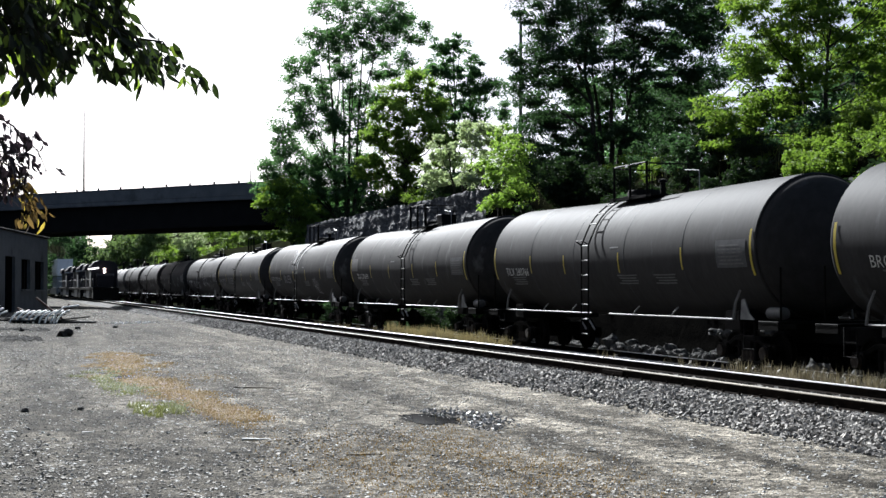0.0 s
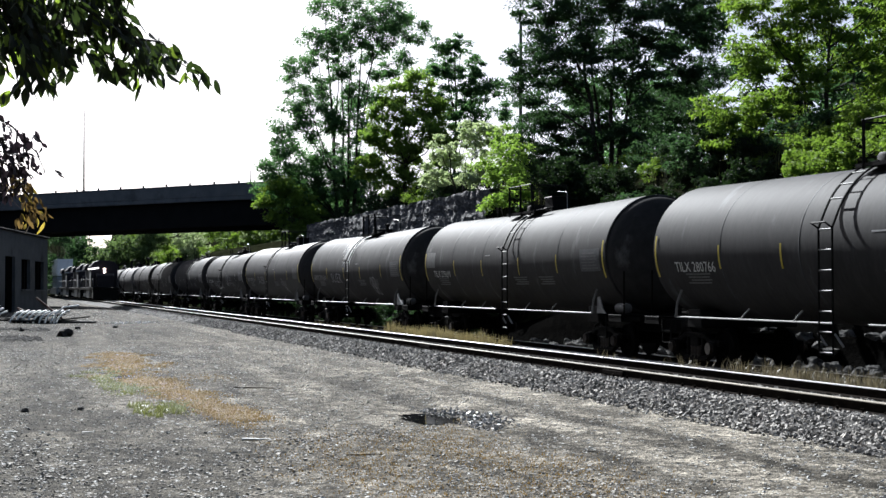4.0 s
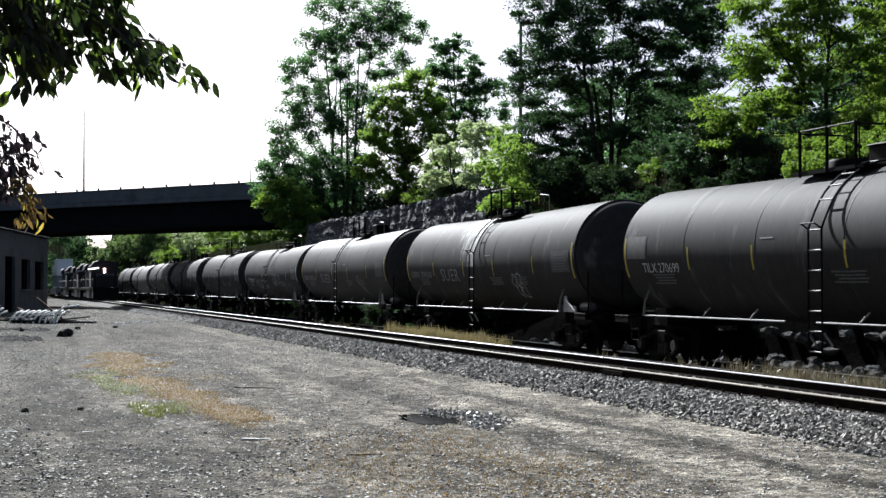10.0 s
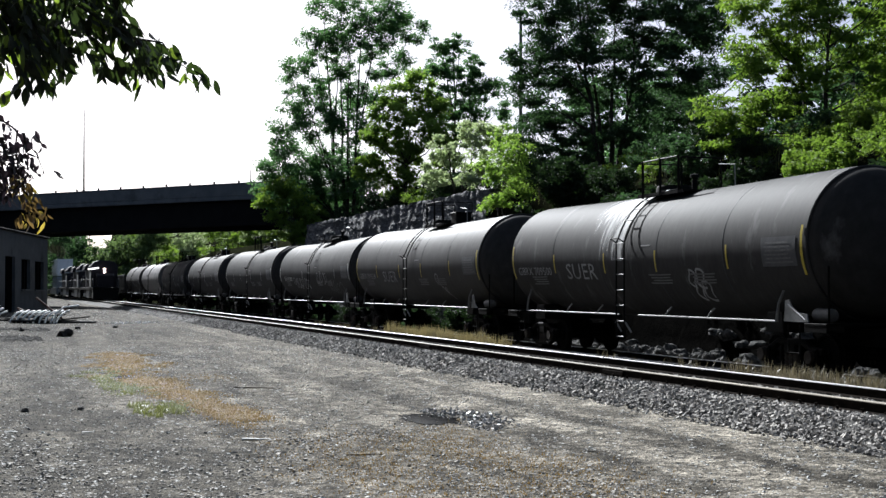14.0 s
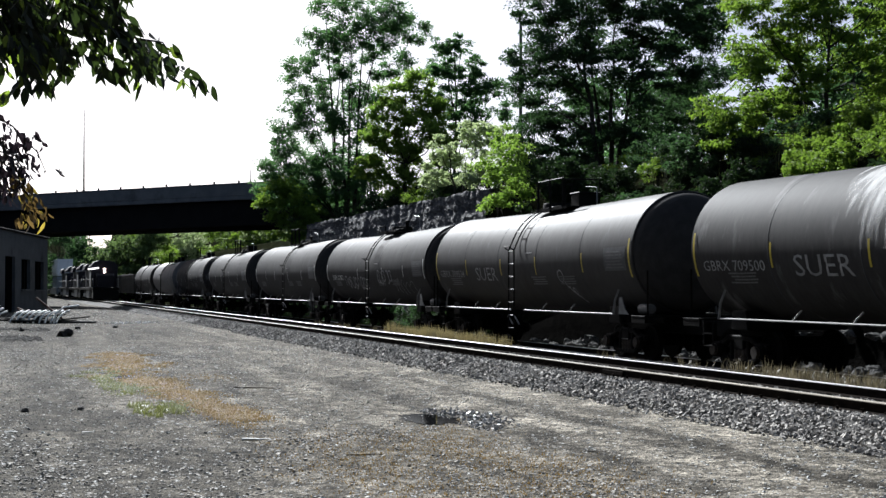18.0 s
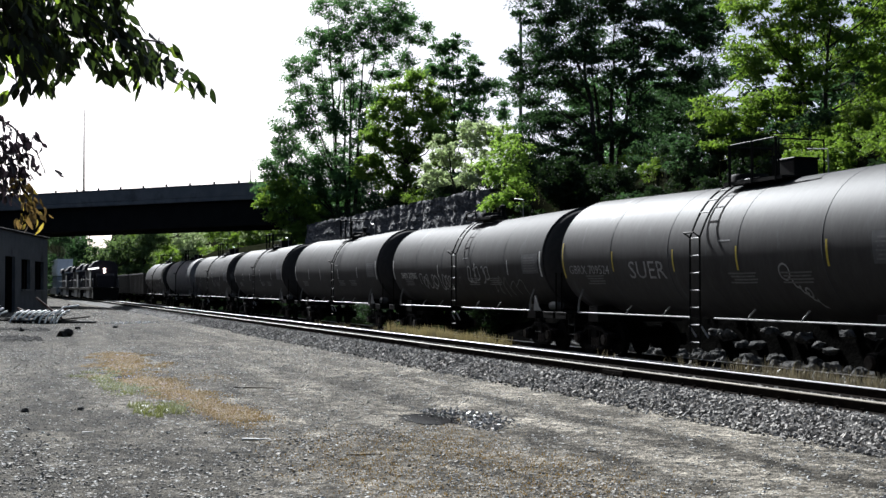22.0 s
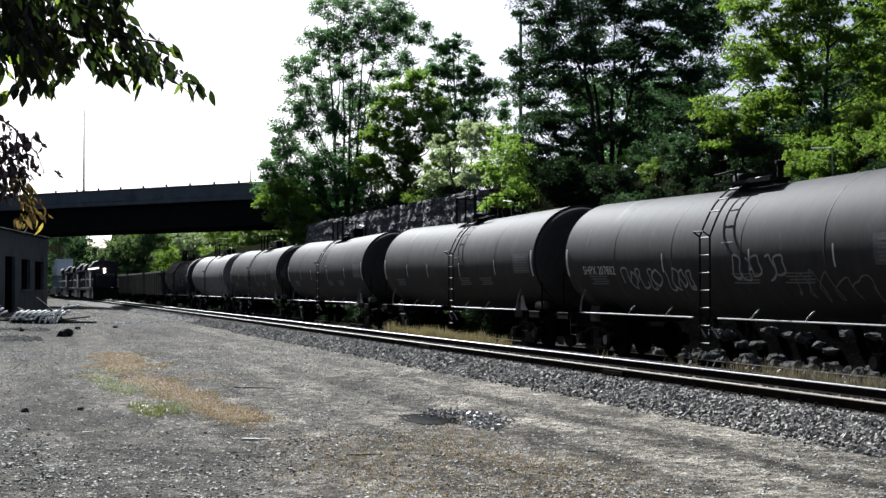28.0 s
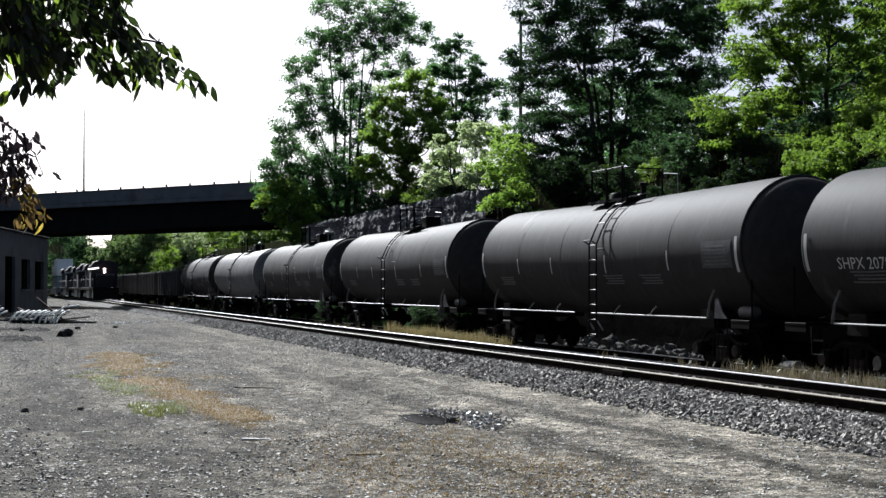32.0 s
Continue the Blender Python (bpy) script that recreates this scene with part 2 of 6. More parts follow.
M_STRAW = leafmat("bright_straw", (0.2, 0.17, 0.092), (0.28, 0.24, 0.135), (0.3, 0.25, 0.11), trans=0.25)
M_ORANGE = leafmat("orange_dry_weed", (0.18, 0.112, 0.03), (0.25, 0.165, 0.046), (0.3, 0.19, 0.045), trans=0.2)
M_WEED = leafmat("green_weed", (0.1, 0.115, 0.045), (0.15, 0.155, 0.062), (0.19, 0.21, 0.06), trans=0.3)



def ragged(m, lo, hi, side_lo, side_hi):
    """Lets a thin coat run out: ragged runs downwards (z from lo to hi) and away to one side (y)."""
    n, l = m.node_tree.nodes, m.node_tree.links
    co, sep, mp, tx = n.new("ShaderNodeTexCoord"), n.new("ShaderNodeSeparateXYZ"), n.new("ShaderNodeMapping"), n.new("ShaderNodeTexNoise")
    l.new(co.outputs["Object"], sep.inputs[0])
    mp.inputs["Scale"].default_value = (1.0, 3.2, 0.7)
    tx.inputs["Scale"].default_value, tx.inputs["Detail"].default_value = 1.5, 6.0
    l.new(co.outputs["Object"], mp.inputs["Vector"])
    l.new(mp.outputs[0], tx.inputs["Vector"])
    total = None
    for src, a, b, t0, t1 in ((sep.outputs["Z"], lo, hi, 0.0, 0.75), (sep.outputs["Y"], side_lo, side_hi, 0.35, -0.45), (tx.outputs["Fac"], 0.3, 0.7, -0.5, 0.45)):
        r = n.new("ShaderNodeMapRange")
        for k, v in (("From Min", a), ("From Max", b), ("To Min", t0), ("To Max", t1)):
            r.inputs[k].default_value = v
        l.new(src, r.inputs["Value"])
        if total is None:
            total = r.outputs["Result"]
        else:
            ad = n.new("ShaderNodeMath")
            l.new(total, ad.inputs[0])
            l.new(r.outputs["Result"], ad.inputs[1])
            total = ad.outputs[0]
    cl = n.new("ShaderNodeClamp")
    cl.inputs["Max"].default_value = 0.85
    l.new(total, cl.inputs["Value"])
    clear, mx = n.new("ShaderNodeBsdfTransparent"), n.new("ShaderNodeMixShader")
    l.new(cl.outputs[0], mx.inputs[0])
    l.new(clear.outputs[0], mx.inputs[1])
    l.new(n["Principled BSDF"].outputs[0], mx.inputs[2])
    l.new(mx.outputs[0], n["Material Output"].inputs["Surface"])


ragged(M_SPILL, 2.4, 4.0, 0.4, 2.5)

# ---- mesh helpers ----


class MB:
    """Collects vertices and faces of one part."""

    def __init__(self):
        self.v, self.f = [], []

    def add(self, verts, faces):
        o = len(self.v)
        self.v += [tuple(p) for p in verts]
        self.f += [tuple(i + o for i in q) for q in faces]
        return self

    def box(self, c, s, m=None):
        hx, hy, hz = s[0] / 2, s[1] / 2, s[2] / 2
        vs = [Vector((c[0] + a * hx, c[1] + b * hy, c[2] + d * hz)) for a in (-1, 1) for b in (-1, 1) for d in (-1, 1)]
        if m is not None:
            vs = [m @ p for p in vs]
        return self.add(vs, [(0, 1, 3, 2), (4, 6, 7, 5), (0, 4, 5, 1), (2, 3, 7, 6), (0, 2, 6, 4), (1, 5, 7, 3)])

    def tube(self, pts, radii, seg=8, caps=True):
        pts = [Vector(p) for p in pts]
        if isinstance(radii, (int, float)):
            radii = [radii] * len(pts)
        vs, fs = [], []
        d0 = (pts[1] - pts[0]).normalized()
        side = d0.orthogonal().normalized()
        for i, p in enumerate(pts):
            a, b = pts[max(i - 1, 0)], pts[min(i + 1, len(pts) - 1)]
            d = (b - a).normalized()
            side = (side - d * side.dot(d)).normalized()
            up = d.cross(side)
            for k in range(seg):
                w = 2 * math.pi * k / seg
                vs.append(p + (side * math.cos(w) + up * math.sin(w)) * radii[i])
        for i in range(len(pts) - 1):
            for k in range(seg):
                a, b = i * seg + k, i * seg + (k + 1) % seg
                fs.append((a, b, b + seg, a + seg))
        if caps:
            fs.append(tuple(range(seg))[::-1])
            fs.append(tuple(range((len(pts) - 1) * seg, len(pts) * seg)))
        return self.add(vs, fs)

    def lathe(self, profile, seg=32, axis="y", centre=(0, 0, 0), bend=None):
        """profile: rows of (along, radius)."""
        vs, fs = [], []
        for s, r in profile:
            for k in range(seg):
                w = 2 * math.pi * k / seg
                a, b = r * math.cos(w), r * math.sin(w)
                p = {"y": (a, s, b), "x": (s, a, b), "z": (a, b, s)}[axis]
                q = Vector(p) + Vector(centre)
                if bend:
                    q = bend(q)
                vs.append(q)
        n = len(profile)
        for i in range(n - 1):
            for k in range(seg):
                a, b = i * seg + k, i * seg + (k + 1) % seg
                fs.append((a, b, b + seg, a + seg))
        fs.append(tuple(range(seg))[::-1])
        fs.append(tuple(range((n - 1) * seg, n * seg)))
        return self.add(vs, fs)

    def prism(self, outline, x0, x1):
        """An outline of (y, z) pushed from x0 to x1."""
        n = len(outline)
        vs = [(x0, y, z) for y, z in outline] + [(x1, y, z) for y, z in outline]
        fs = [tuple(range(n)), tuple(range(n, 2 * n))[::-1]] + [(i, i + n, (i + 1) % n + n, (i + 1) % n) for i in range(n)]
        return self.add(vs, fs)

    def beam(self, outline, y0, y1):
        """An outline of (x, z) pushed from y0 to y1."""
        n = len(outline)
        vs = [(x, y0, z) for x, z in outline] + [(x, y1, z) for x, z in outline]
        fs = [tuple(range(n)), tuple(range(n, 2 * n))[::-1]] + [(i, i + n, (i + 1) % n + n, (i + 1) % n) for i in range(n)]
        return self.add(vs, fs)

    def mesh(self, name, material, smooth=None, bevel=0.0):
        me = bpy.data.meshes.new(name)
        me.from_pydata(self.v, [], self.f)
        if bevel:
            bm = bmesh.new()
            bm.from_mesh(me)
            bmesh.ops.recalc_face_normals(bm, faces=bm.faces)
            es = [ed for ed in bm.edges if len(ed.link_faces) == 2 and ed.calc_face_angle(0) > 0.6]
            bmesh.ops.bevel(bm, geom=es, offset=bevel, segments=1, affect="EDGES", clamp_overlap=True)
            bm.to_mesh(me)
            bm.free()
        else:
            bm = bmesh.new()
            bm.from_mesh(me)
            bmesh.ops.recalc_face_normals(bm, faces=bm.faces)
            bm.to_mesh(me)
            bm.free()
        if smooth is not None:
            me.shade_smooth()
            me.set_sharp_from_angle(angle=radians(smooth))
        me.materials.append(material)
        return me


def part(name, mb, material, parent=None, label="", m=None, smooth=None, bevel=0.0):
    """One mesh object, under a thing or a part. mb: an MB, or a mesh that pieces share."""
    me = mb if isinstance(mb, bpy.types.Mesh) else mb.mesh(name, material, smooth, bevel)
    ob = new(name, me)
    if parent is not None:
        ob.parent = parent
    if m is not None:
        ob.matrix_basis = m
    if label:
        tagged(ob, label)
    return ob


def thing(name, label, category, m=None, group="", kind="", mb=None, material=None, smooth=None, bevel=0.0):
    ob = part(name, mb, material, smooth=smooth, bevel=bevel) if mb is not None else new(name)
    if m is not None:
        ob.matrix_basis = m
    return tagged(ob, label, category, group, kind)


def arrays(name, v, f, material, smooth=False):
    """A mesh from numpy arrays of triangles or quads."""
    me = bpy.data.meshes.new(name)
    me.from_pydata(v, [], f)
    if smooth:
        me.shade_smooth()
    me.materials.append(material)
    return me


def smoothstep(a, b, x):
    t = np.clip((x - a) / (b - a), 0, 1)
    return t * t * (3 - 2 * t)

# ---- ground, track bed, hillside ----
XN, ZN = 12.13, 0.195       # near track: axis and top of rail
XF, ZF = 16.43, -0.095      # far track
YARD = -0.15


def hill(x):
    return 6.25 + np.maximum(x - 22.6, 0) * 0.11


def ground_height(x, y):
    z = YARD + 0.03 * smoothstep(55, 115, y) * (1 - smoothstep(8, 11, x))
    z = z + 0.018 * np.sin(x * 1.9 + 0.6 * np.sin(y * 0.35)) * smoothstep(12, 6, np.abs(x - 3))
    z = z - 0.3 * smoothstep(9.6, 10.8, x)
    # unseen hills left of and behind the eye, added to hold back skylight
    z = z + 16.0 * smoothstep(-8, -30, x) * smoothstep(-60, -20, y) * (1 - smoothstep(215, 300, y))
    z = z + 22.0 * smoothstep(-9, -34, y) * smoothstep(-90, -60, y) * (1 - smoothstep(30, 45, np.abs(x)))
    cut = smoothstep(58, 66, y)
    far = smoothstep(96, 104, y)
    edge = smoothstep(21.2 + 1.1 * cut + 3.0 * far, 27.0 - 3.6 * cut + 9.0 * far, x)
    z = z + 1.5 * smoothstep(20.75, 21.3, x) * (1 - smoothstep(46, 58, y)) * smoothstep(-20, 0, y)
    return z * (1 - edge) + hill(x) * edge * smoothstep(-60, -20, y) * (1 - smoothstep(215, 300, y)) + 22.0 * smoothstep(300, 390, y) * (1 - 0.75 * np.exp(-(((x / np.maximum(y, 1.0)) - 0.0695) / 0.0085) ** 2))


def axis_steps(lo, hi, fine_lo, fine_hi, step, grow=1.35):
    mid = list(np.arange(fine_lo, fine_hi + 1e-6, step))
    up, s = [], step
    while (up[-1] if up else fine_hi) < hi:
        s *= grow
        up.append((up[-1] if up else fine_hi) + s)
    dn, s = [], step
    while (dn[-1] if dn else fine_lo) > lo:
        s *= grow
        dn.append((dn[-1] if dn else fine_lo) - s)
    return np.array(dn[::-1] + mid + up)


gx = axis_steps(-1800, 1800, -6, 24, 0.3)
gy = axis_steps(-1500, 2500, 6, 60, 0.4, 1.12)
GX, GY = np.meshgrid(gx, gy, indexing="ij")
rng = np.random.default_rng(3)
GZ = ground_height(GX, GY) + (rng.random(GX.shape) - 0.5) * 0.012 * (np.abs(GX) < 25)
nx, ny = GX.shape
gv = np.stack([GX, GY, GZ], -1).reshape(-1, 3)
ii = np.arange(nx * ny).reshape(nx, ny)
gf = np.stack([ii[:-1, :-1], ii[1:, :-1], ii[1:, 1:], ii[:-1, 1:]], -1).reshape(-1, 4)
me = arrays("ground", gv.tolist(), gf.tolist(), M_GROUND, True)
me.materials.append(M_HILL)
me.materials.append(M_BANKSHADE)
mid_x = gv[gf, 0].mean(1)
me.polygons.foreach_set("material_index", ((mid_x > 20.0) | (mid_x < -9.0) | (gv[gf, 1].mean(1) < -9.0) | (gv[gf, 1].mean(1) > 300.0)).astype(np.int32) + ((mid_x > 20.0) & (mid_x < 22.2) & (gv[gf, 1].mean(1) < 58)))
ground = new("ground", me)
tagged(ground, "grey crushed-stone railway yard with worn drive lanes and grassy hillside", "ground", kind="structure")

bed = MB()
prof = [(10.1, -0.26), (10.35, -0.15), (10.68, 0.0), (13.75, 0.0), (14.4, -0.27), (18.4, -0.29), (19.2, -0.5)]
by = list(np.arange(-10, 121, 1.0)) + [140, 170, 210, 260, 330, 420]
vs = [(x + 0.06 * math.sin(y * 2.1 + x), y, z) for y in by for x, z in prof]
k = len(prof)
fs = [(i * k + j, i * k + j + 1, (i + 1) * k + j + 1, (i + 1) * k + j) for i in range(len(by) - 1) for j in range(k - 1)]
bed.add(vs, fs)
thing("ballast_bed", "grey crushed-rock ballast bed under two railway tracks", "ballast", kind="structure", mb=bed, material=M_BED)

# ---- tracks ----


def curve_off(y):
    return max(0.0, y - 158.0) ** 2 / 4500.0


def swept(o, rows, closed):
    n, b = len(o), MB()
    b.add([(x - off, y, z) for y, off in rows for x, z in o],
          [(r * n + i, r * n + (i + 1) % n, (r + 1) * n + (i + 1) % n, (r + 1) * n + i) for r in range(len(rows) - 1) for i in range(n)])
    if closed:
        b.add([(x - rows[0][1], rows[0][0], z) for x, z in o], [tuple(range(n))])
        b.add([(x - rows[-1][1], rows[-1][0], z) for x, z in o], [tuple(range(n))[::-1]])
    return b


def rail_mesh(rows):
    return swept([(-0.075, 0), (0.075, 0), (0.075, 0.012), (0.012, 0.035), (0.012, 0.125), (0.036, 0.14), (0.036, 0.158), (-0.036, 0.158),
                  (-0.036, 0.14), (-0.012, 0.125), (-0.012, 0.035), (-0.075, 0.012)], rows, True)


def head_mesh(rows):
    return swept([(-0.036, 0.159), (-0.032, 0.172), (-0.02, 0.177), (0.02, 0.177), (0.032, 0.172), (0.036, 0.159)], rows, False)


TIE = MB().box((0, 0, -0.09), (2.6, 0.22, 0.18)).mesh("tie", M_TIE, bevel=0.012)
PLATE = MB().box((0, 0, 0.006), (0.36, 0.19, 0.014)).mesh("tie_plate", M_RAIL)
SPIKE = MB().box((0, 0, 0.03), (0.03, 0.02, 0.05)).box((-0.012, 0, 0.058), (0.05, 0.035, 0.014)).mesh("spike", M_RAIL)
BAR = MB().box((0, 0, 0), (0.03, 0.9, 0.09)).mesh("joint_bar", M_RAIL, bevel=0.008)


def track(name, x, ztop, y0, y1, tie0, tie1, label):
    t = thing(name, label, "railway track", pose(x, 0, ztop - 0.178), kind="structure")
    rows = [(y0, 0.0), (158.0, 0.0)] + [(y_, curve_off(y_) if x < 14 else 0.0) for y_ in range(168, int(y1) + 1, 12)]
    for side in (-0.755, 0.755):
        r = part("rail", rail_mesh(rows), M_RAIL, t, "rust-brown steel rail with polished head", pose(side, 0, 0))
        part("rail_head", head_mesh(rows), M_DULLHEAD if side < 0 and x < 14 else M_RAILHEAD, r, "polished bright running surface")
    rr = random.Random(5)
    y = tie0
    while y < tie1:
        tie = part("tie", TIE, None, t, "", pose(rr.uniform(-0.05, 0.05), y, 0, 0, rr.uniform(-0.4, 0.4), rr.uniform(-1.2, 1.2)))
        if tie0 + 1 < y < 44 and x < 14:
            for side in (-0.755, 0.755):
                part("tie_plate", PLATE, None, tie, "", pose(side, 0, 0))
            part("spike", SPIKE, None, tie, "", pose(-0.755 - 0.1, 0.04, 0.0))
        y += 0.52 + rr.uniform(-0.03, 0.03)
    return t


near_track = track("railway_track", XN, ZN, -30, 420, 8, 75, "near railway track with shiny worn rails on timber ties")
track("railway_track", XF, ZF, -30, 420, 14, 60, "far railway track carrying the tank train")
for y in (23.9, 36.0):
    part("joint_bar", BAR, None, near_track, "bolted rail joint bar", pose(-0.80, y, 0.08))

# loose stones

CUBE = np.array([(a, b, c) for a in (-1, 1) for b in (-1, 1) for c in (-1, 1)], float)
CFACES = np.array([(0, 1, 3, 2), (4, 6, 7, 5), (0, 4, 5, 1), (2, 3, 7, 6), (0, 2, 6, 4), (1, 5, 7, 3)])


def stones(name, p, size, material, seed, flat=0.65, lie=1.0):
    """Many small angular stones in one mesh; lie < 1: they lie flat."""
    g = np.random.default_rng(seed)
    n = len(p)
    v = CUBE[None] * (0.62 + 0.55 * g.random((n, 8, 3)))
    v = v * np.stack([0.7 + 0.6 * g.random(n), 0.7 + 0.6 * g.random(n), flat + 0.2 * g.random(n)], -1)[:, None]
    q = g.normal(size=(n, 4))
    q /= np.linalg.norm(q, axis=1)[:, None]
    w, x, y, z = q.T
    R = np.stack([1 - 2 * (y * y + z * z), 2 * (x * y - w * z), 2 * (x * z + w * y), 2 * (x * y + w * z), 1 - 2 * (x * x + z * z),
                  2 * (y * z - w * x), 2 * (x * z - w * y), 2 * (y * z + w * x), 1 - 2 * (x * x + y * y)], -1).reshape(n, 3, 3)
    v = np.einsum("nij,nkj->nki", R, v) * size[:, None, None] * 0.5
    v[:, :, 2] *= lie
    v = v + p[:, None]
    f = CFACES[None] + (np.arange(n) * 8)[:, None, None]
    return arrays(name, v.reshape(-1, 3).tolist(), f.reshape(-1, 4).tolist(), material)


g = np.random.default_rng(8)


def scatter(n, x0, x1, y0, y1, power=1.6):
    """More of them near the eye."""
    x = g.uniform(x0, x1, n)
    y = y0 + (y1 - y0) * g.random(n) ** power
    return x, y


def bed_height(x):
    return np.interp(x, [p[0] for p in prof], [p[1] for p in prof])


x, y = scatter(52000, 10.05, 13.9, 10, 75)
x[:32000] = g.uniform(10.05, 11.35, 32000)
p = np.stack([x, y, bed_height(x) + 0.005], -1)
x = np.concatenate([x, g.uniform(9.85, 13.9, 6000)])
y = np.concatenate([y, g.uniform(60, 120, 6000)])
p = np.stack([x, y, bed_height(x) + 0.005], -1)
keep = ~((np.abs(np.abs(x - XN) - 0.755) < 0.09))
sz = 0.028 + 0.044 * g.random(len(x)) ** 1.5
far_out = g.uniform(9.4, 10.2, 2200)
fo_y = 13 + 45 * g.random(2200) ** 1.6
p = np.concatenate([p[keep], np.stack([far_out, fo_y, ground_height(far_out, fo_y) + 0.004], -1)])
sz = np.concatenate([sz[keep], g.uniform(0.03, 0.06, 2200)])
bal = new("ballast_stones", stones("ballast_stones", p, sz, M_BALLAST, 1))
tagged(bal, "loose grey crushed-rock ballast stones on the track shoulder", "ballast", kind="stuff")
x, y = scatter(9000, 13.9, 19.3, 14, 70)
bal2 = new("ballast_stones", stones("ballast_stones", np.stack([x, y, bed_height(x) + 0.005], -1), g.uniform(0.045, 0.09, len(x)), M_BALLAST, 2))
tagged(bal2, "dark dusty ballast stones between and beyond the tracks", "ballast", kind="stuff")
x, y = scatter(52000, -3.5, 9.9, 9.5, 48, 2.0)
lump = np.sin(x * 1.3 + 2 * np.sin(y * 0.21)) + 0.6 * np.sin(y * 0.9 + x) + g.normal(size=len(x)) * 0.8
keep = lump > -0.1
sz = 0.009 + 0.022 * g.random(len(x)) ** 3
x, y, sz = x[keep], y[keep], sz[keep]
grav = new("gravel", stones("gravel", np.stack([x, y, ground_height(x, y) + 0.002], -1), sz, M_STONE, 4, 0.6, 0.45))
tagged(grav, "loose grey gravel scattered over the yard", "gravel", kind="stuff")

x, y = scatter(17000, -2.5, 9.6, 9.5, 44, 1.9)
x, y = np.concatenate([x, g.uniform(-1, 9.6, 5000)]), np.concatenate([y, g.uniform(30, 115, 5000)])
M_CHIP = mat("pale_stone_chip", (0.3, 0.3, 0.29), (0.5, 0.5, 0.48), scale=9, rough=0.8, fine=40, island=0.4)
chips = new("gravel", stones("gravel", np.stack([x, y, ground_height(x, y) + 0.003], -1), (0.01 + 0.022 * g.random(len(x)) ** 2) * (1 + y / 60), M_CHIP, 6, 0.6, 0.4))
tagged(chips, "pale stone chips scattered over the yard", "gravel", kind="stuff")

cx, cy = g.uniform(-2, 5.5, 40), g.uniform(9.5, 17, 40)
x, y = scatter(13000, -3.2, 9.6, 9.5, 70, 1.9)
keep = (g.random(len(x)) < 1.0 - 0.85 * smoothstep(1.0, 7.5, x)) & (np.sin(1.7 * x + 1.1 * np.sin(0.5 * y)) + np.sin(0.63 * y + x) + g.normal(size=len(x)) * 0.7 > -0.2)
x, y = x[keep], y[keep]
x, y = np.concatenate([x, g.uniform(-1.5, 6.5, 1800)]), np.concatenate([y, g.uniform(17, 62, 1800)])
M_CLOD = mat("dark_broken_stone", (0.06, 0.06, 0.058), (0.27, 0.27, 0.262), scale=9, rough=0.9, fine=40, island=0.55)
clods = new("gravel", stones("gravel", np.stack([x, y, ground_height(x, y) + 0.003], -1), (0.008 + 0.02 * g.random(len(x)) ** 2) * (1 + y / 140), M_CLOD, 15, 0.6, 0.7))
tagged(clods, "dark angular stones strewn over the yard", "gravel", kind="stuff")
j = g.integers(0, 40, 3600)
x, y = cx[j] + g.normal(size=3600) * 0.45, cy[j] + g.normal(size=3600) * 0.4
coarse = new("gravel", stones("gravel", np.stack([x, y, ground_height(x, y) + 0.003], -1), 0.016 + 0.034 * g.random(3600) ** 2, M_STONE, 14, 0.6, 0.5))
# two bands of black stones stand in for shade on the yard edge
x = np.concatenate([g.uniform(0.0, 1.6, 1500), g.uniform(-0.2, 2.3, 900)])
y = np.concatenate([53.0 + g.normal(size=1500) * 1.5 - 0.6 * x[:1500], 63.5 + g.normal(size=900) * 1.3])
M_SHADESTONE = mat("shade_black_stone", (0.012, 0.012, 0.012), (0.05, 0.048, 0.045), scale=9, rough=0.9, fine=40, island=0.5)
shade_stones = new("gravel", stones("gravel", np.stack([x, y, ground_height(x, y) + 0.003], -1), 0.03 + 0.05 * g.random(2400) ** 2, M_SHADESTONE, 16, 0.5, 0.5))
tagged(shade_stones, "bands of black stones standing in for shade across the yard edge", "cinders", kind="stuff")
tagged(coarse, "coarser broken stones in patches on the yard", "gravel", kind="stuff")

# ---- tank cars ----
M_SPRAY = mat("thin_white_spray_paint", (0.13, 0.13, 0.137), (0.26, 0.26, 0.265), scale=3, rough=0.6, bump=0.0)
R_T, Z_T, HALF = 1.56, 2.62, 7.73


def sag(q):
    """The shell slopes down a little from both ends to the middle."""
    return Vector((q[0], q[1], q[2] + 0.085 * (abs(q[1]) / HALF)))


def on_shell(y, a, out=0.0):
    """A point of the shell at y, at the angle a over the horizontal on the yard side."""
    r = R_T + out
    return sag((-r * math.cos(a), y, Z_T + r * math.sin(a)))


def patch(y0, y1, a0, a1, out, ny_=2, na=6):
    """A thin curved plate on the shell."""
    b = MB()
    vs, fs = [], []
    for o in (out, out - 0.006):
        for i in range(ny_ + 1):
            for j in range(na + 1):
                vs.append(on_shell(y0 + (y1 - y0) * i / ny_, a0 + (a1 - a0) * j / na, o))
    w = na + 1
    for i in range(ny_):
        for j in range(na):
            fs.append((i * w + j, i * w + j + 1, (i + 1) * w + j + 1, (i + 1) * w + j))
    return b.add(vs, fs)


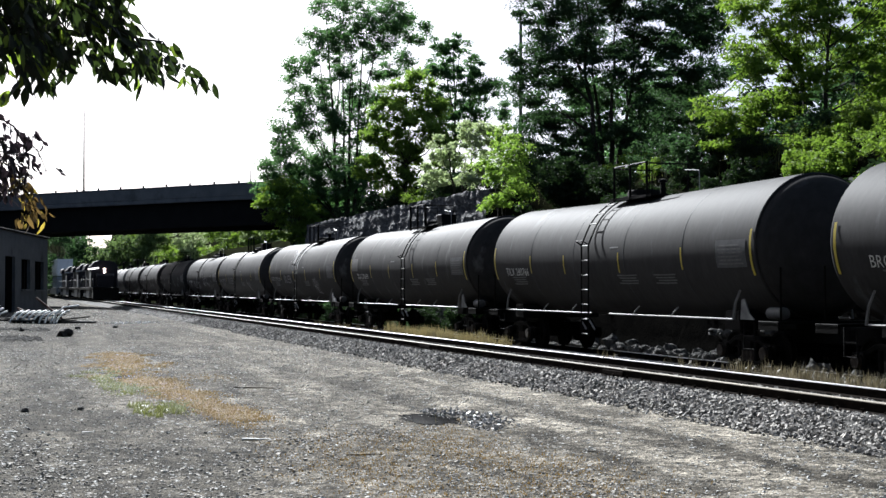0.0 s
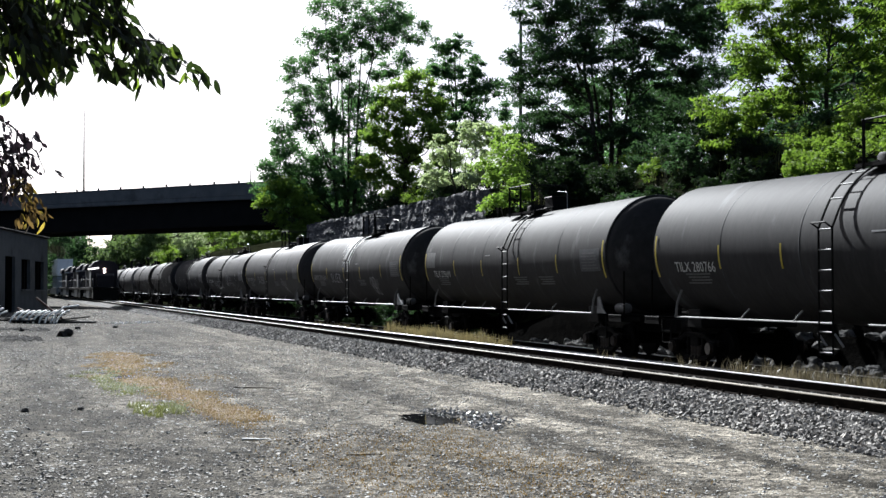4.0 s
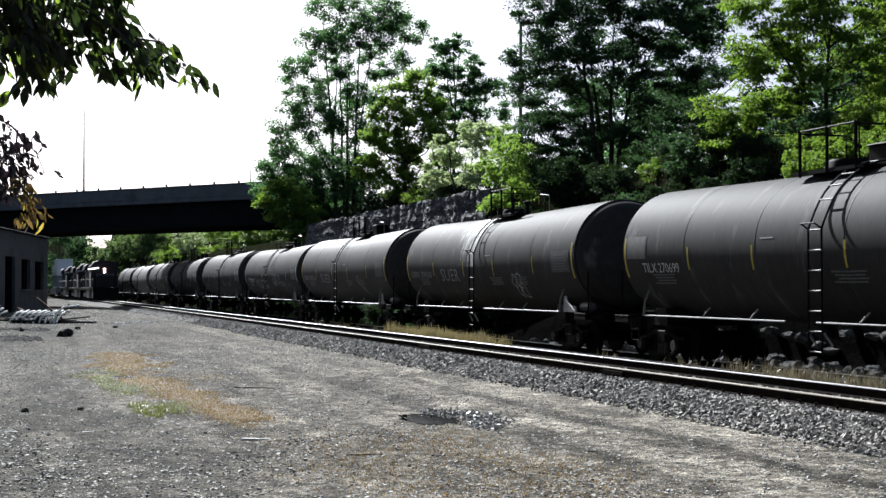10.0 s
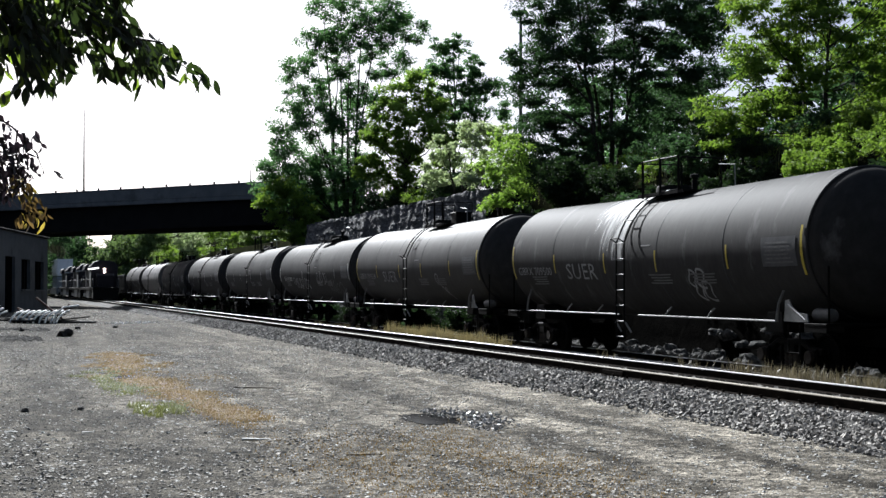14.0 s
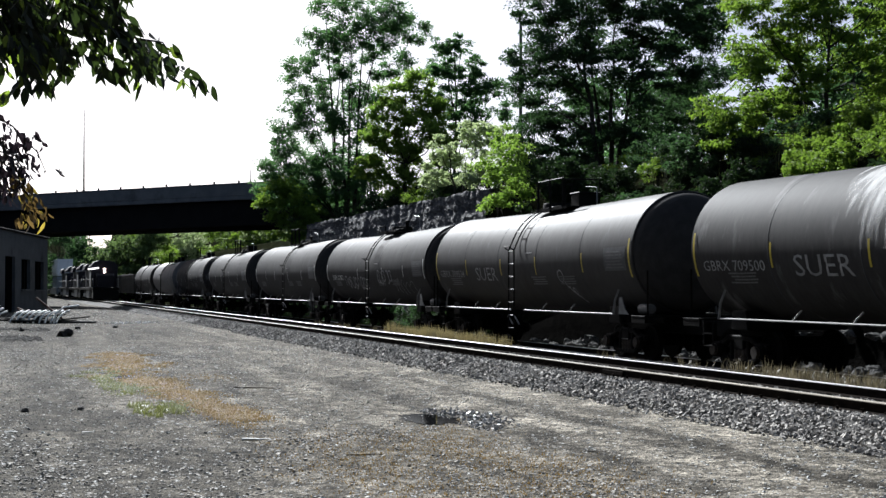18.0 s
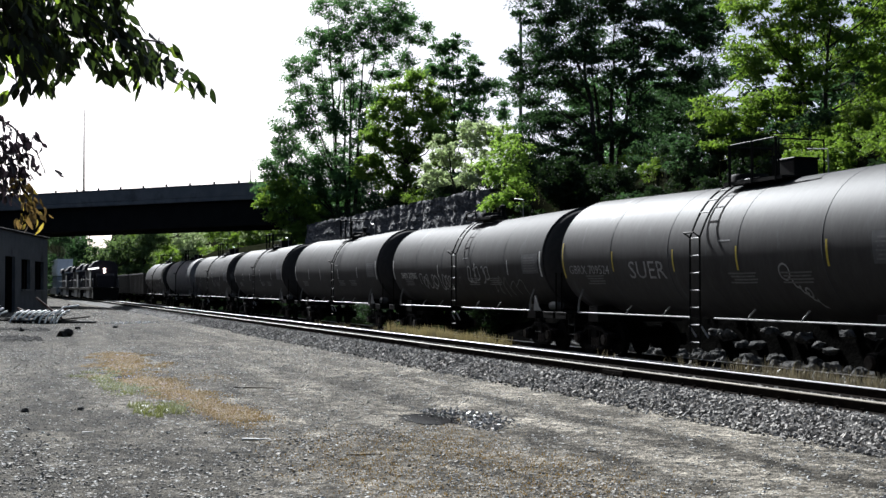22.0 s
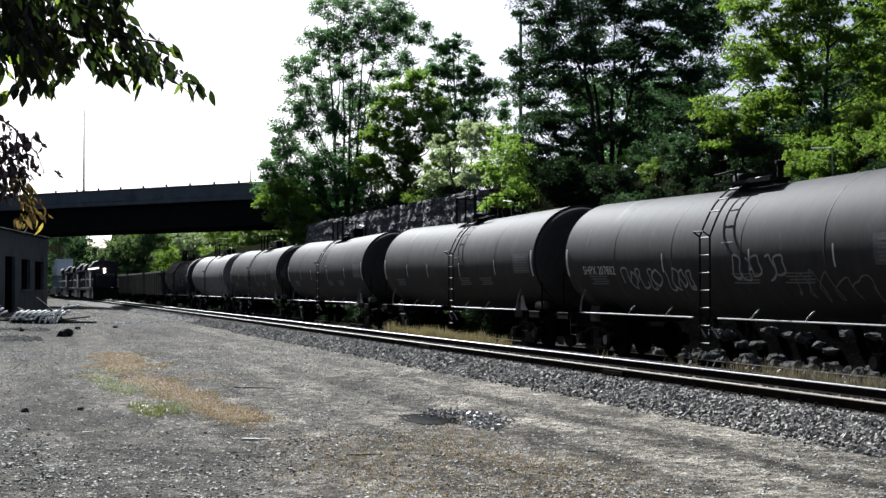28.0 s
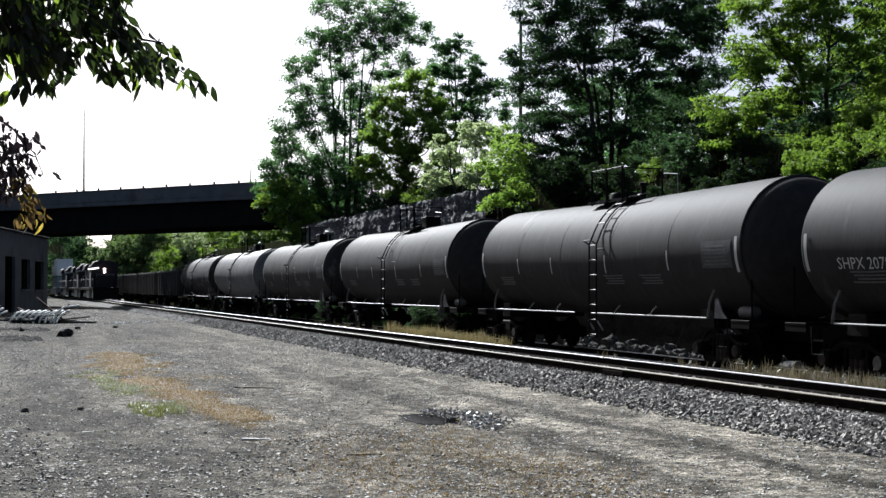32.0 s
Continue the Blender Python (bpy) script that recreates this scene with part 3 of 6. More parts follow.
def ribbon(points, width, out=0.012):
    """A flat painted stroke along points (y, height)."""
    vs, fs = [], []
    for i, (y, z) in enumerate(points):
        a, c = points[max(i - 1, 0)], points[min(i + 1, len(points) - 1)]
        dy, dz = c[0] - a[0], c[1] - a[1]
        n = math.hypot(dy, dz) or 1
        for s in (-0.5, 0.5):
            yy, zz = y - dz / n * width * s, z + dy / n * width * s
            vs.append(on_shell(yy, math.asin(max(-0.99, min(0.99, (zz - Z_T) / R_T))), out))
    fs = [(2 * i, 2 * i + 1, 2 * i + 3, 2 * i + 2) for i in range(len(points) - 1)]
    return MB().add(vs, fs)


def lettering(text, size, y_left, z, spread=1.0, slant=0.0):
    """Letters laid on the shell; they read from far (+y) to near (-y)."""
    cu = bpy.data.curves.new("letters", "FONT")
    cu.body, cu.size, cu.resolution_u = text, size, 2
    ob = bpy.data.objects.new("letters", cu)
    scene.collection.objects.link(ob)
    dg = bpy.context.evaluated_depsgraph_get()
    me = bpy.data.meshes.new_from_object(ob.evaluated_get(dg))
    for v in me.vertices:
        u, w = v.co.x * spread, v.co.y
        zz = z + w + slant * u
        v.co = on_shell(y_left - u, math.asin(max(-0.99, min(0.99, (zz - Z_T) / R_T))), 0.011)
    bpy.data.objects.remove(ob)
    return me


# shared meshes of all cars
def tank_profile():
    pr = []
    for i in range(9):
        a = math.pi / 2 * i / 8
        pr.append((-HALF - 0.62 * math.cos(a), max(R_T * math.sin(a) * 0.965, 0.02)))
    pr += [(-HALF - 0.005, R_T * 0.985), (-HALF + 0.02, R_T)]
    ys = np.linspace(-HALF + 0.02, HALF - 0.02, 17)[1:-1]
    pr += [(y, R_T) for y in ys]
    return pr + [(-s, r) for s, r in pr[:11][::-1]]


SHELL = MB().lathe(tank_profile(), 56, "y", (0, 0, Z_T), sag)
SEAM = MB().lathe([(-0.02, R_T), (-0.008, R_T + 0.006), (0.008, R_T + 0.006), (0.02, R_T)], 56, "y", (0, 0, Z_T))


def shared(mb, name, material, smooth=35, bevel=0.0):
    return mb.mesh(name, material, smooth, bevel)


ME_SEAM = shared(SEAM, "weld_seam", M_SEAM)
ME_SILL = shared(MB().box((0, 7.75, 0.86), (0.42, 2.7, 0.36)).box((0, 6.9, 1.05), (1.1, 1.6, 0.22)), "stub_sill", M_IRON, None, 0.02)
ME_SADDLE = shared(MB().prism([(-0.35, 0.0), (0.35, 0.0), (0.28, 0.42), (-0.28, 0.42)], -1.25, 1.25), "saddle", M_IRON, None, 0.02)
ME_COUPLER = shared(MB().box((0, 0, 0), (0.18, 0.5, 0.2)).box((0.05, 0.3, 0), (0.34, 0.24, 0.3)).box((-0.14, 0.42, 0), (0.1, 0.14, 0.28)), "coupler", M_TRUCK, None, 0.03)
ME_PLATFORM = shared(MB().box((0, 0, 0), (2.9, 0.75, 0.05)).box((-1.42, 0, -0.08), (0.05, 0.75, 0.16)).box((1.42, 0, -0.08), (0.05, 0.75, 0.16)), "end_platform", M_TRUCK, None, 0.008)


def half_rail(sign):
    b = MB()
    y0, y1 = sign * 0.55, sign * 6.7
    b.tube([(-1.47, y0, 1.16), (-1.47, y1, 1.16)], 0.02, 8)
    return b


ME_RAIL = {s: shared(half_rail(s), "side_rail", M_PIPE) for s in (-1, 1)}
ME_BRACKET = shared(MB().tube([(-1.47, 0, 1.15), (-1.45, -0.12, 1.27), (-1.38, -0.2, 1.38)], 0.02, 6), "rail_bracket", M_PIPE)
ME_ENDPOST = shared(MB().tube([(-1.47, 0.02, 1.15), (-1.46, -0.04, 1.5), (-1.4, -0.14, 1.78)], [0.035, 0.03, 0.026], 6), "grab_post", M_RUNG)
ME_GUSSET = shared(MB().prism([(-6.95, 1.16), (-7.0, 1.58), (-7.12, 1.6), (-7.3, 1.36), (-7.75, 1.32), (-7.8, 1.16)], -1.44, -1.41).tube([(-1.43, -7.1, 1.5), (-1.43, -7.7, 1.2)], 0.025, 6), "end_gusset", M_PIPE)
ME_GUSSETD = shared(MB().prism([(-6.95, 1.16), (-7.0, 1.58), (-7.12, 1.6), (-7.3, 1.3), (-7.5, 1.16)], -1.44, -1.41), "end_gusset", M_RUNG)
ME_STANCHION = shared(MB().tube([(-1.3, 0, 1.15), (-1.3, 0.0, 2.25)], 0.022, 6), "end_stanchion", M_TRUCK)
ME_STIRRUP = shared(MB().tube([(-1.43, -0.2, 1.1), (-1.43, -0.2, 0.55), (-1.43, 0.2, 0.55), (-1.43, 0.2, 1.1)], 0.018, 6).box((-1.43, 0, 0.82), (0.03, 0.4, 0.03)), "step_stirrup", M_IRON)

# ladder: straight below, then curved over the shell
lad = MB()
for dy in (-0.22, 0.22):
    pts = [(-1.70, dy, 0.55), (-1.70, dy, 2.95)]
    for i in range(9):
        a = radians(24 + 60 * i / 8)
        pts.append((-(R_T + 0.13) * math.cos(a), dy, Z_T + (R_T + 0.13) * math.sin(a)))
    lad.tube(pts, 0.022, 6)
ME_LADDER = shared(lad, "ladder", M_IRON)
ME_RUNG = shared(MB().tube([(0, -0.22, 0), (0, 0.22, 0)], 0.016, 6), "rung", M_RUNG)
ME_HOOP = shared(MB().tube([(-1.7, -0.22, 2.95), (-1.86, -0.22, 3.05), (-1.86, 0.22, 3.05), (-1.7, 0.22, 2.95)], 0.018, 6), "grab_hoop", M_IRON)
ZT = Z_T + R_T
ME_DOME = shared(MB().lathe([(0, 0.46), (0.28, 0.46), (0.34, 0.42), (0.36, 0.1)], 24, "z"), "manway", M_IRON)
ME_VALVE = shared(MB().box((0, 0, 0.24), (0.6, 0.62, 0.48)).box((0, 0, 0.5), (0.66, 0.68, 0.05)), "valve_housing", M_IRON, None, 0.03)
ME_SAFETY = shared(MB().lathe([(0, 0.16), (0.1, 0.16), (0.11, 0.075), (0.42, 0.07), (0.43, 0.12), (0.5, 0.11), (0.52, 0.03)], 14, "z"), "safety_valve", M_IRON)
ME_WALK = shared(MB().box((0, 0, 0), (0.5, 2.4, 0.03)).box((0.24, 0, -0.03), (0.03, 2.4, 0.06)).box((-0.24, 0, -0.03), (0.03, 2.4, 0.06)), "walkway", M_IRON)
ME_POST = shared(MB().tube([(0, 0, -0.1), (0, 0, 0.85)], 0.034, 6), "railing_post", M_IRON)
ME_TOPBAR = shared(MB().tube([(0, -1.0, 0), (0, 1.0, 0)], 0.02, 6), "railing_bar", M_IRON)
ME_GATE = shared(MB().tube([(-0.55, 0, 0), (-0.55, 0, 0.8), (0.55, 0, 0.8), (0.55, 0, 0)], 0.022, 6), "railing_end", M_IRON)
ME_LOWBAR = shared(MB().tube([(0, 0.5, 0), (0, 0.45, 0.2), (0, -0.45, 0.24), (0, -0.5, 0)], 0.03, 6), "railing_end", M_IRON)
ME_WIRE = shared(MB().tube([(0, 0, 0), (0, 0.02, 0.55), (0, 0.75, 0.62)], 0.014, 6), "vent_pipe", M_PIPE)
ME_RESERVOIR = shared(MB().lathe([(-0.3, 0.05), (-0.26, 0.13), (0.26, 0.13), (0.3, 0.05)], 16, "y"), "air_reservoir", M_PLACARD)
ME_RING = shared(MB().tube([(0, 0, -0.16), (-0.12, -0.16, -0.08), (-0.14, -0.2, 0.06), (0, -0.1, 0.16)], 0.02, 6), "grab_ring", M_RUNG)
ME_KICK = shared(MB().tube([(-1.7, 0.0, 0.98), (-1.62, -0.16, 0.74)], 0.024, 6), "ladder_brace", M_PIPE)
# trucks
chord = [(-1.15, 0.5), (-1.15, 0.62), (-0.75, 0.66), (-0.45, 0.80), (0.45, 0.80), (0.75, 0.66), (1.15, 0.62), (1.15, 0.5), (0.72, 0.54), (0.42, 0.68), (-0.42, 0.68), (-0.72, 0.54)]
arm = [(-1.0, 0.36), (-0.85, 0.34), (-0.5, 0.16), (0.5, 0.16), (0.85, 0.34), (1.0, 0.36), (0.95, 0.47), (0.8, 0.45), (0.45, 0.28), (-0.45, 0.28), (-0.8, 0.45), (-0.95, 0.47)]
sfm = MB().prism(chord, -0.08, 0.08).prism(arm, -0.07, 0.07).box((0, -0.34, 0.48), (0.13, 0.1, 0.44)).box((0, 0.34, 0.48), (0.13, 0.1, 0.44))
for y in (-0.87, 0.87):
    sfm.box((-0.06, y, 0.46), (0.16, 0.34, 0.32))
ME_CAP = shared(MB().lathe([(-0.05, 0.13), (0.04, 0.12), (0.06, 0.07)], 12, "x"), "bearing_cap", M_RUST)
ME_FRAME = shared(sfm, "side_frame", M_TRUCK, None, 0.025)
ME_BOLSTER = shared(MB().box((0, 0, 0.62), (2.2, 0.42, 0.3)), "bolster", M_TRUCK, None, 0.03)
ME_SPRING = shared(MB().lathe([(0.2 + 0.04 * i, 0.065 + 0.012 * (i % 2)) for i in range(9)], 10, "z"), "spring", M_RUST)
RW = 0.457
whp = [(-0.07, RW + 0.028), (-0.045, RW + 0.026), (-0.035, RW), (0.06, RW - 0.006), (0.065, RW - 0.06), (0.03, RW - 0.09), (0.02, 0.17), (0.07, 0.14), (0.07, 0.02)]
ws = MB()
ws.lathe([(-0.9, 0.07), (-0.6, 0.085), (0.6, 0.085), (0.9, 0.07)], 14, "x")
for s in (-1, 1):
    ws.lathe([(s * (0.755 + a), r) for a, r in whp], 28, "x")
for s in (-1, 1):
    for k in range(3):
        a = 2 * math.pi * k / 3
        ws.box((s * 1.12, 0.05 * math.cos(a), 0.05 * math.sin(a)), (0.04, 0.03, 0.03))
    ws.lathe([(s * 0.9, 0.11), (s * 1.1, 0.11), (s * 1.11, 0.05)], 12, "x")
ME_WHEELSET = shared(ws, "wheelset", M_TRUCK)
STRIP = shared(patch(-0.032, 0.032, radians(-16), radians(3), 0.008), "reflective_strip", M_YELLOW)
STRIPW = shared(patch(-0.026, 0.026, radians(-16), radians(1), 0.008), "reflective_strip", M_WHITE)
RIMSTRIP = shared(patch(-0.04, 0.04, radians(-23), radians(13), 0.018), "reflective_strip", M_YELLOW)
RIMW = shared(patch(-0.05, 0.05, radians(-20), radians(8), 0.018), "reflective_strip", M_WHITE)
DASH = shared(patch(-0.24, 0.24, radians(7.8), radians(8.9), 0.008), "stencil_bar", M_SPRAY)
LINES = [shared(patch(-0.55 + 0.06 * (i % 2), 0.55 - 0.09 * (i % 3), radians(-19.5 - 2.6 * i), radians(-18.2 - 2.6 * i), 0.008, 2, 1), "stencil_line", M_FAINT) for i in range(4)]
PLAC = shared(patch(-0.62, 0.62, radians(-16), radians(6), 0.008), "placard", M_PANEL)
PLIN = [shared(patch(-0.5 + 0.07 * (i % 3), 0.52 - 0.06 * (i % 2), radians(-13.5 + 2.9 * i), radians(-12.2 + 2.9 * i), 0.014, 2, 1), "placard_line", M_FAINT) for i in range(6)]


def scribble(seed, y0, length, z0, height):
    """A looping hand-drawn line."""
    r = random.Random(seed)
    pts, n = [], int(length / 0.018)
    ph = r.uniform(0, 6)
    for i in range(n):
        q = length * i / n
        w = 13.0 * q + 1.6 * math.sin(2.1 * q + ph) + ph
        pts.append((y0 - q + 0.13 * math.cos(w) + 0.04 * math.sin(2.7 * w), z0 + height * (0.42 * math.sin(w) * (0.75 + 0.25 * math.sin(3.3 * q + ph)) + 0.12 * math.sin(1.9 * w + ph))))
    return pts


def tag_letters(seed, y0, length, z0, height):
    """A row of quickly sprayed rings and hooks, each one a line of its own."""
    r = random.Random(seed)
    out, y = [], y0
    while y > y0 - length:
        w, hh, t0 = r.uniform(0.11, 0.22), height * r.uniform(0.7, 1.0), r.uniform(0, 6.3)
        turn = r.choice((4.2, 6.6, 7.5, 3.4))
        out.append([(y + w * math.cos(t0 + turn * i / 22) - 0.05 * math.sin(3 * turn * i / 22), z0 + 0.5 * hh * math.sin(t0 + turn * i / 22) + 0.1 * hh * math.cos(2.3 * i / 22 + t0)) for i in range(23)])
        y -= w * r.uniform(1.9, 3.0)
    return out


def ring_tag(y0, z0):
    """A ring with a looping tail."""
    a = [(y0 + 0.18 * math.cos(0.3 * i), z0 + 0.16 * math.sin(0.3 * i)) for i in range(23)]
    b = [(y0 - 0.2 - 0.032 * i + 0.05 * math.sin(1.25 * i), z0 - 0.2 - 0.026 * i + 0.055 * math.cos(1.25 * i)) for i in range(19)]
    c = [(y0 - 0.55 + 0.09 * math.cos(0.33 * i), z0 - 0.42 + 0.09 * math.sin(0.33 * i)) for i in range(20)]
    return [a, b, c]


SHELLS = {}
STRIPS_AT = {1: (4.4, 1.65, -1.6, -4.5), 2: (4.5, 1.3, -1.5, -4.75), 3: (4.5, 1.3, -1.5, -4.75), 4: (2.0, -1.9, -4.9)}
SHELL_SIZE = {2: (1.0, 1.02, -0.05), 3: (1.0, 1.015, -0.1), 4: (0.965, 1.0, 0.0), 5: (1.0, 1.034, -0.26)}
TOP_AT = {1: 0.0, 3: -1.1, 5: -0.2}             # middle of the top walkway
LADDER_AT = {0: 0.45, 1: -0.85, 3: -0.1, 4: -0.4, 5: -1.15}       # ladders that stand off the middle of the car


def tank_car(k, paint, text="", strips="yellow", tags=(), spill=False, label="", patch_left=False):
    car = thing("tank_car", label, "tank car", pose(XF, 0, ZF), "tank cars of the moving train")
    if paint.name not in SHELLS:
        SHELLS[paint.name] = SHELL.mesh("tank", paint, 28)
    tank = part("tank", SHELLS[paint.name], None, car, "long horizontal tank shell, sun-dulled")
    for y in (-4.6, -1.55, 1.55, 4.6):
        part("weld_seam", ME_SEAM, None, tank, "", pose(0, y, 0.085 * abs(y) / HALF))
    if k in SHELL_SIZE:                           # tanks a little slimmer or longer than the rest
        slim, ln_, off = SHELL_SIZE[k]
        tank.matrix_basis = pose(0, off, Z_T * (1 - slim) - (1 - slim) * 0.85) @ Matrix.Diagonal((slim, ln_, slim, 1))
    w = strips == "white"
    for y in STRIPS_AT.get(k, (4.65, 2.2, -1.25, -4.55)):
        part("reflective_strip", STRIPW if w else STRIP, None, tank, "white reflective strip" if w else "yellow reflective strip", pose(0, y, 0.085 * abs(y) / HALF))
    for y in (-7.58, 7.58):
        part("reflective_strip", RIMW if w else RIMSTRIP, None, tank, "", pose(0, y, 0.083))
    part("stencil_bar", DASH, None, tank, "white stencilled bar", pose(0, 1.1 if k == 1 else -1.0, 0.0))
    part("placard", PLAC, None, tank, "grey stencilled data panel", pose(0, -6.75, 0.07))
    for ln_ in PLIN:
        part("placard_line", ln_, None, tank, "", pose(0, -6.75, 0.07))
    for y in (5.7, -1.6, -3.6):
        for ln_ in LINES:
            part("stencil_line", ln_, None, tank, "", pose(0, y, 0.02))
    if text:
        me_ = lettering(text, 0.32, {"T": 6.7, "G": 7.25, "S": 6.6}.get(text[0], 6.6), 2.13, 1.32 if text[0] == "G" else 1.08)
        me_.materials.clear()
        me_.materials.append(M_SPRAY if text[0] == "G" else M_WHITE)
        part("reporting_mark", me_, None, tank, "white stencilled lettering")
    if patch_left:
        part("paint_patch", patch(6.5, 7.5, radians(-6), radians(14), 0.007), M_PLACARD, tank, "repainted grey patch", smooth=40)
    for kind, y0, ln, z0, hh in tags:
        if kind == "word":
            me_ = lettering("SUER", 0.6, y0 + 0.25, z0, 1.42, 0.0)
            me_.materials.clear()
            me_.materials.append(M_SPRAY)
            part("graffiti", me_, None, tank, "white spray-painted graffiti")
        elif kind in ("ring", "letters"):
            for row in (ring_tag(y0, z0) if kind == "ring" else tag_letters(5 + k + int(10 + y0), y0, ln, z0, hh)):
                part("graffiti", ribbon(row, 0.05 if kind == "letters" else 0.04), M_SPRAY, tank, "white sprayed loop")
        else:
            part("graffiti", ribbon(scribble(kind + 17 * k, y0, ln, z0, hh), 0.034), M_SPRAY if kind % 2 else M_FAINT, tank, "sprayed graffiti scrawl")
    if spill:
        part("spill_stain", patch(0.22, 2.6, radians(-4), radians(84), 0.008, 10, 30), M_SPILL, tank, "thin dried white product spill below the manway", smooth=60)
    for s in (-1, 1):
        turn = pose(0, 0, 0, 0, 0, 0 if s > 0 else 180)
        sill = part("stub_sill", ME_SILL, None, car, "", turn)
        part("coupler", ME_COUPLER, None, sill, "", pose(0, 8.85, 0.86))
        part("end_platform", ME_PLATFORM, None, car, "", pose(0, s * 8.05, 1.12))
        for side in (0, 180):
            part("grab_post", ME_ENDPOST, None, car, "", pose(0, 0, 0, 0, 0, side) @ pose(0, s * 6.75 * (1 if side == 0 else -1), 0))
            part("side_rail", ME_RAIL[s], None, car, "thin galvanised safety rail", pose(0, 0, 0, 0, 0, side))
            part("step_stirrup", ME_STIRRUP, None, car, "", pose(0, 0, 0, 0, 0, side) @ pose(0, s * 7.3, 0))
        part("end_stanchion", ME_STANCHION, None, car, "", pose(0, s * 8.3, 0))
        part("saddle", ME_SADDLE, None, car, "", pose(0, s * 6.3, 0.92))
        for y in (1.9, 3.9):
            part("rail_bracket", ME_BRACKET, None, car, "", pose(0, s * y, 0))
        truck = part("truck", ME_BOLSTER, None, car, "cast-iron freight truck", pose(0, s * 6.6, 0))
        for x_ in (-1.02, 1.02):
            part("side_frame", ME_FRAME, None, truck, "", pose(x_, 0, 0, 0, 0, 0 if x_ < 0 else 180))
            for y in (-0.16, 0.0, 0.16):
                part("spring", ME_SPRING, None, truck, "", pose(x_, y, 0))
            for y in (-0.87, 0.87):
                part("bearing_cap", ME_CAP, None, truck, "", pose(x_ * 1.17, y, 0.46))
        for y in (-0.87, 0.87):
            wheels.append((k, part("wheelset", ME_WHEELSET, None, truck, "", pose(0, y, RW))))
    ladder = part("ladder", ME_LADDER, None, car, "iron side ladder bent over the shell", pose(0, LADDER_AT.get(k, 0.0), 0))
    for i in range(7):
        part("rung", ME_RUNG, None, ladder, "", pose(-1.70, 0, 0.62 + 0.385 * i))
    for i in range(5):
        a = radians(32 + 12 * i)
        part("rung", ME_RUNG, None, ladder, "", pose(-(R_T + 0.13) * math.cos(a), 0, Z_T + (R_T + 0.13) * math.sin(a)))
    part("grab_hoop", ME_HOOP, None, ladder)
    for y in (-0.28, 0.26):
        part("ladder_brace", ME_KICK, None, ladder, "short galvanised brace", pose(0, y, 0))
    part("end_gusset", ME_GUSSET if k == 2 else ME_GUSSETD, None, car, "bright galvanised bracket" if k == 2 else "")
    part("air_reservoir", ME_RESERVOIR, None, car, "grey brake cylinder", pose(-1.15, -7.95, 1.3))
    for s in (-1, 1):
        part("grab_ring", ME_RING, None, car, "", pose(-1.2, s * 8.0, 2.35, 0, 0, 0 if s > 0 else 180))
    plat = part("walkway", ME_WALK, None, car, "grated top walkway", pose(-0.6, TOP_AT.get(k, -0.5), ZT + 0.0))
    if k != 4:
        for y in (-0.95, 0.0, 0.95):
            part("railing_post", ME_POST, None, plat, "", pose(-0.24, y, 0))
        part("railing_bar", ME_TOPBAR, None, plat, "", pose(-0.24, 0, 0.83))
        part("railing_end", ME_GATE, None, plat, "", pose(0.35, 1.0, 0))
        part("railing_end", ME_GATE, None, plat, "", pose(0.35, -1.0, 0))
    else:
        part("railing_end", ME_LOWBAR, None, plat, "low bent grab bar", pose(-0.3, 0.6, 0))
    part("manway", ME_DOME, None, car, "round bolted manway cover", pose(0.1, 0.55, ZT - 0.08))
    if k in (1, 3, 6, 7, 8):
        part("valve_housing", ME_VALVE, None, car, "black steel valve housing", pose(0.1, -1.45 if k == 3 else -0.75, ZT - 0.06))
    else:
        part("safety_valve", ME_SAFETY, None, car, "short upright relief valve", pose(-0.1, -0.9, ZT - 0.06))
    part("vent_pipe", ME_WIRE, None, car, "", pose(-0.2, -2.2 if k == 1 else -3.0, ZT - 0.04))
    return car


wheels = []
train = []
BLACK = "sun-dulled black steel tank car on the moving train"
train.append((-1, tank_car(-1, M_TANK, "BRO", "yellow", label="black steel tank car with yellow end reflectors")))
train.append((0, tank_car(0, M_TANK, "TILX 280766", label="dull black tank car with white reporting mark and yellow strips")))
train.append((1, tank_car(1, M_TANK2, "TILX 270699", patch_left=True, label="dusty worn black tank car with repainted grey patch")))
train.append((2, tank_car(2, M_TANK2, "GBRX 709500", tags=(("word", 3.5, 0, 2.03, 0), ("letters", -3.1, 0.55, 2.0, 0.4), ("letters", -3.2, 0.5, 1.72, 0.4)), spill=True,
              label="dusty black tank car with white spill and sprayed graffiti")))
train.append((3, tank_car(3, M_TANK4, "GBRX 709524", tags=(("word", 3.4, 0, 2.03, 0), ("ring", -3.2, 0, 2.12, 0)),
              label="smooth black tank car with white sprayed graffiti")))
train.append((4, tank_car(4, M_TANK, "SHPX 207882", "white", tags=(("letters", 4.1, 3.5, 2.02, 0.5), ("letters", -1.35, 2.0, 2.25, 0.52), (2, -3.4, 2.6, 1.8, 0.7)),
              label="black tank car with white and blue graffiti scrawls")))
train.append((5, tank_car(5, M_TANK, "", "white", label="plain black tank car with white reflective strips")))
train.append((6, tank_car(6, M_TANK, "", "white", label=BLACK)))
train.append((7, tank_car(7, M_TANK2, "", "white", label="dusty black tank car with a pale streak", tags=((4, -2.5, 1.0, 1.8, 1.2),))))
train.append((8, tank_car(8, M_TANK3, "", "white", label="pale grey painted tank car")))
train.append((9, tank_car(9, M_TANK, "", "white", label=BLACK, tags=((11, 4.0, 2.0, 2.2, 0.6),))))

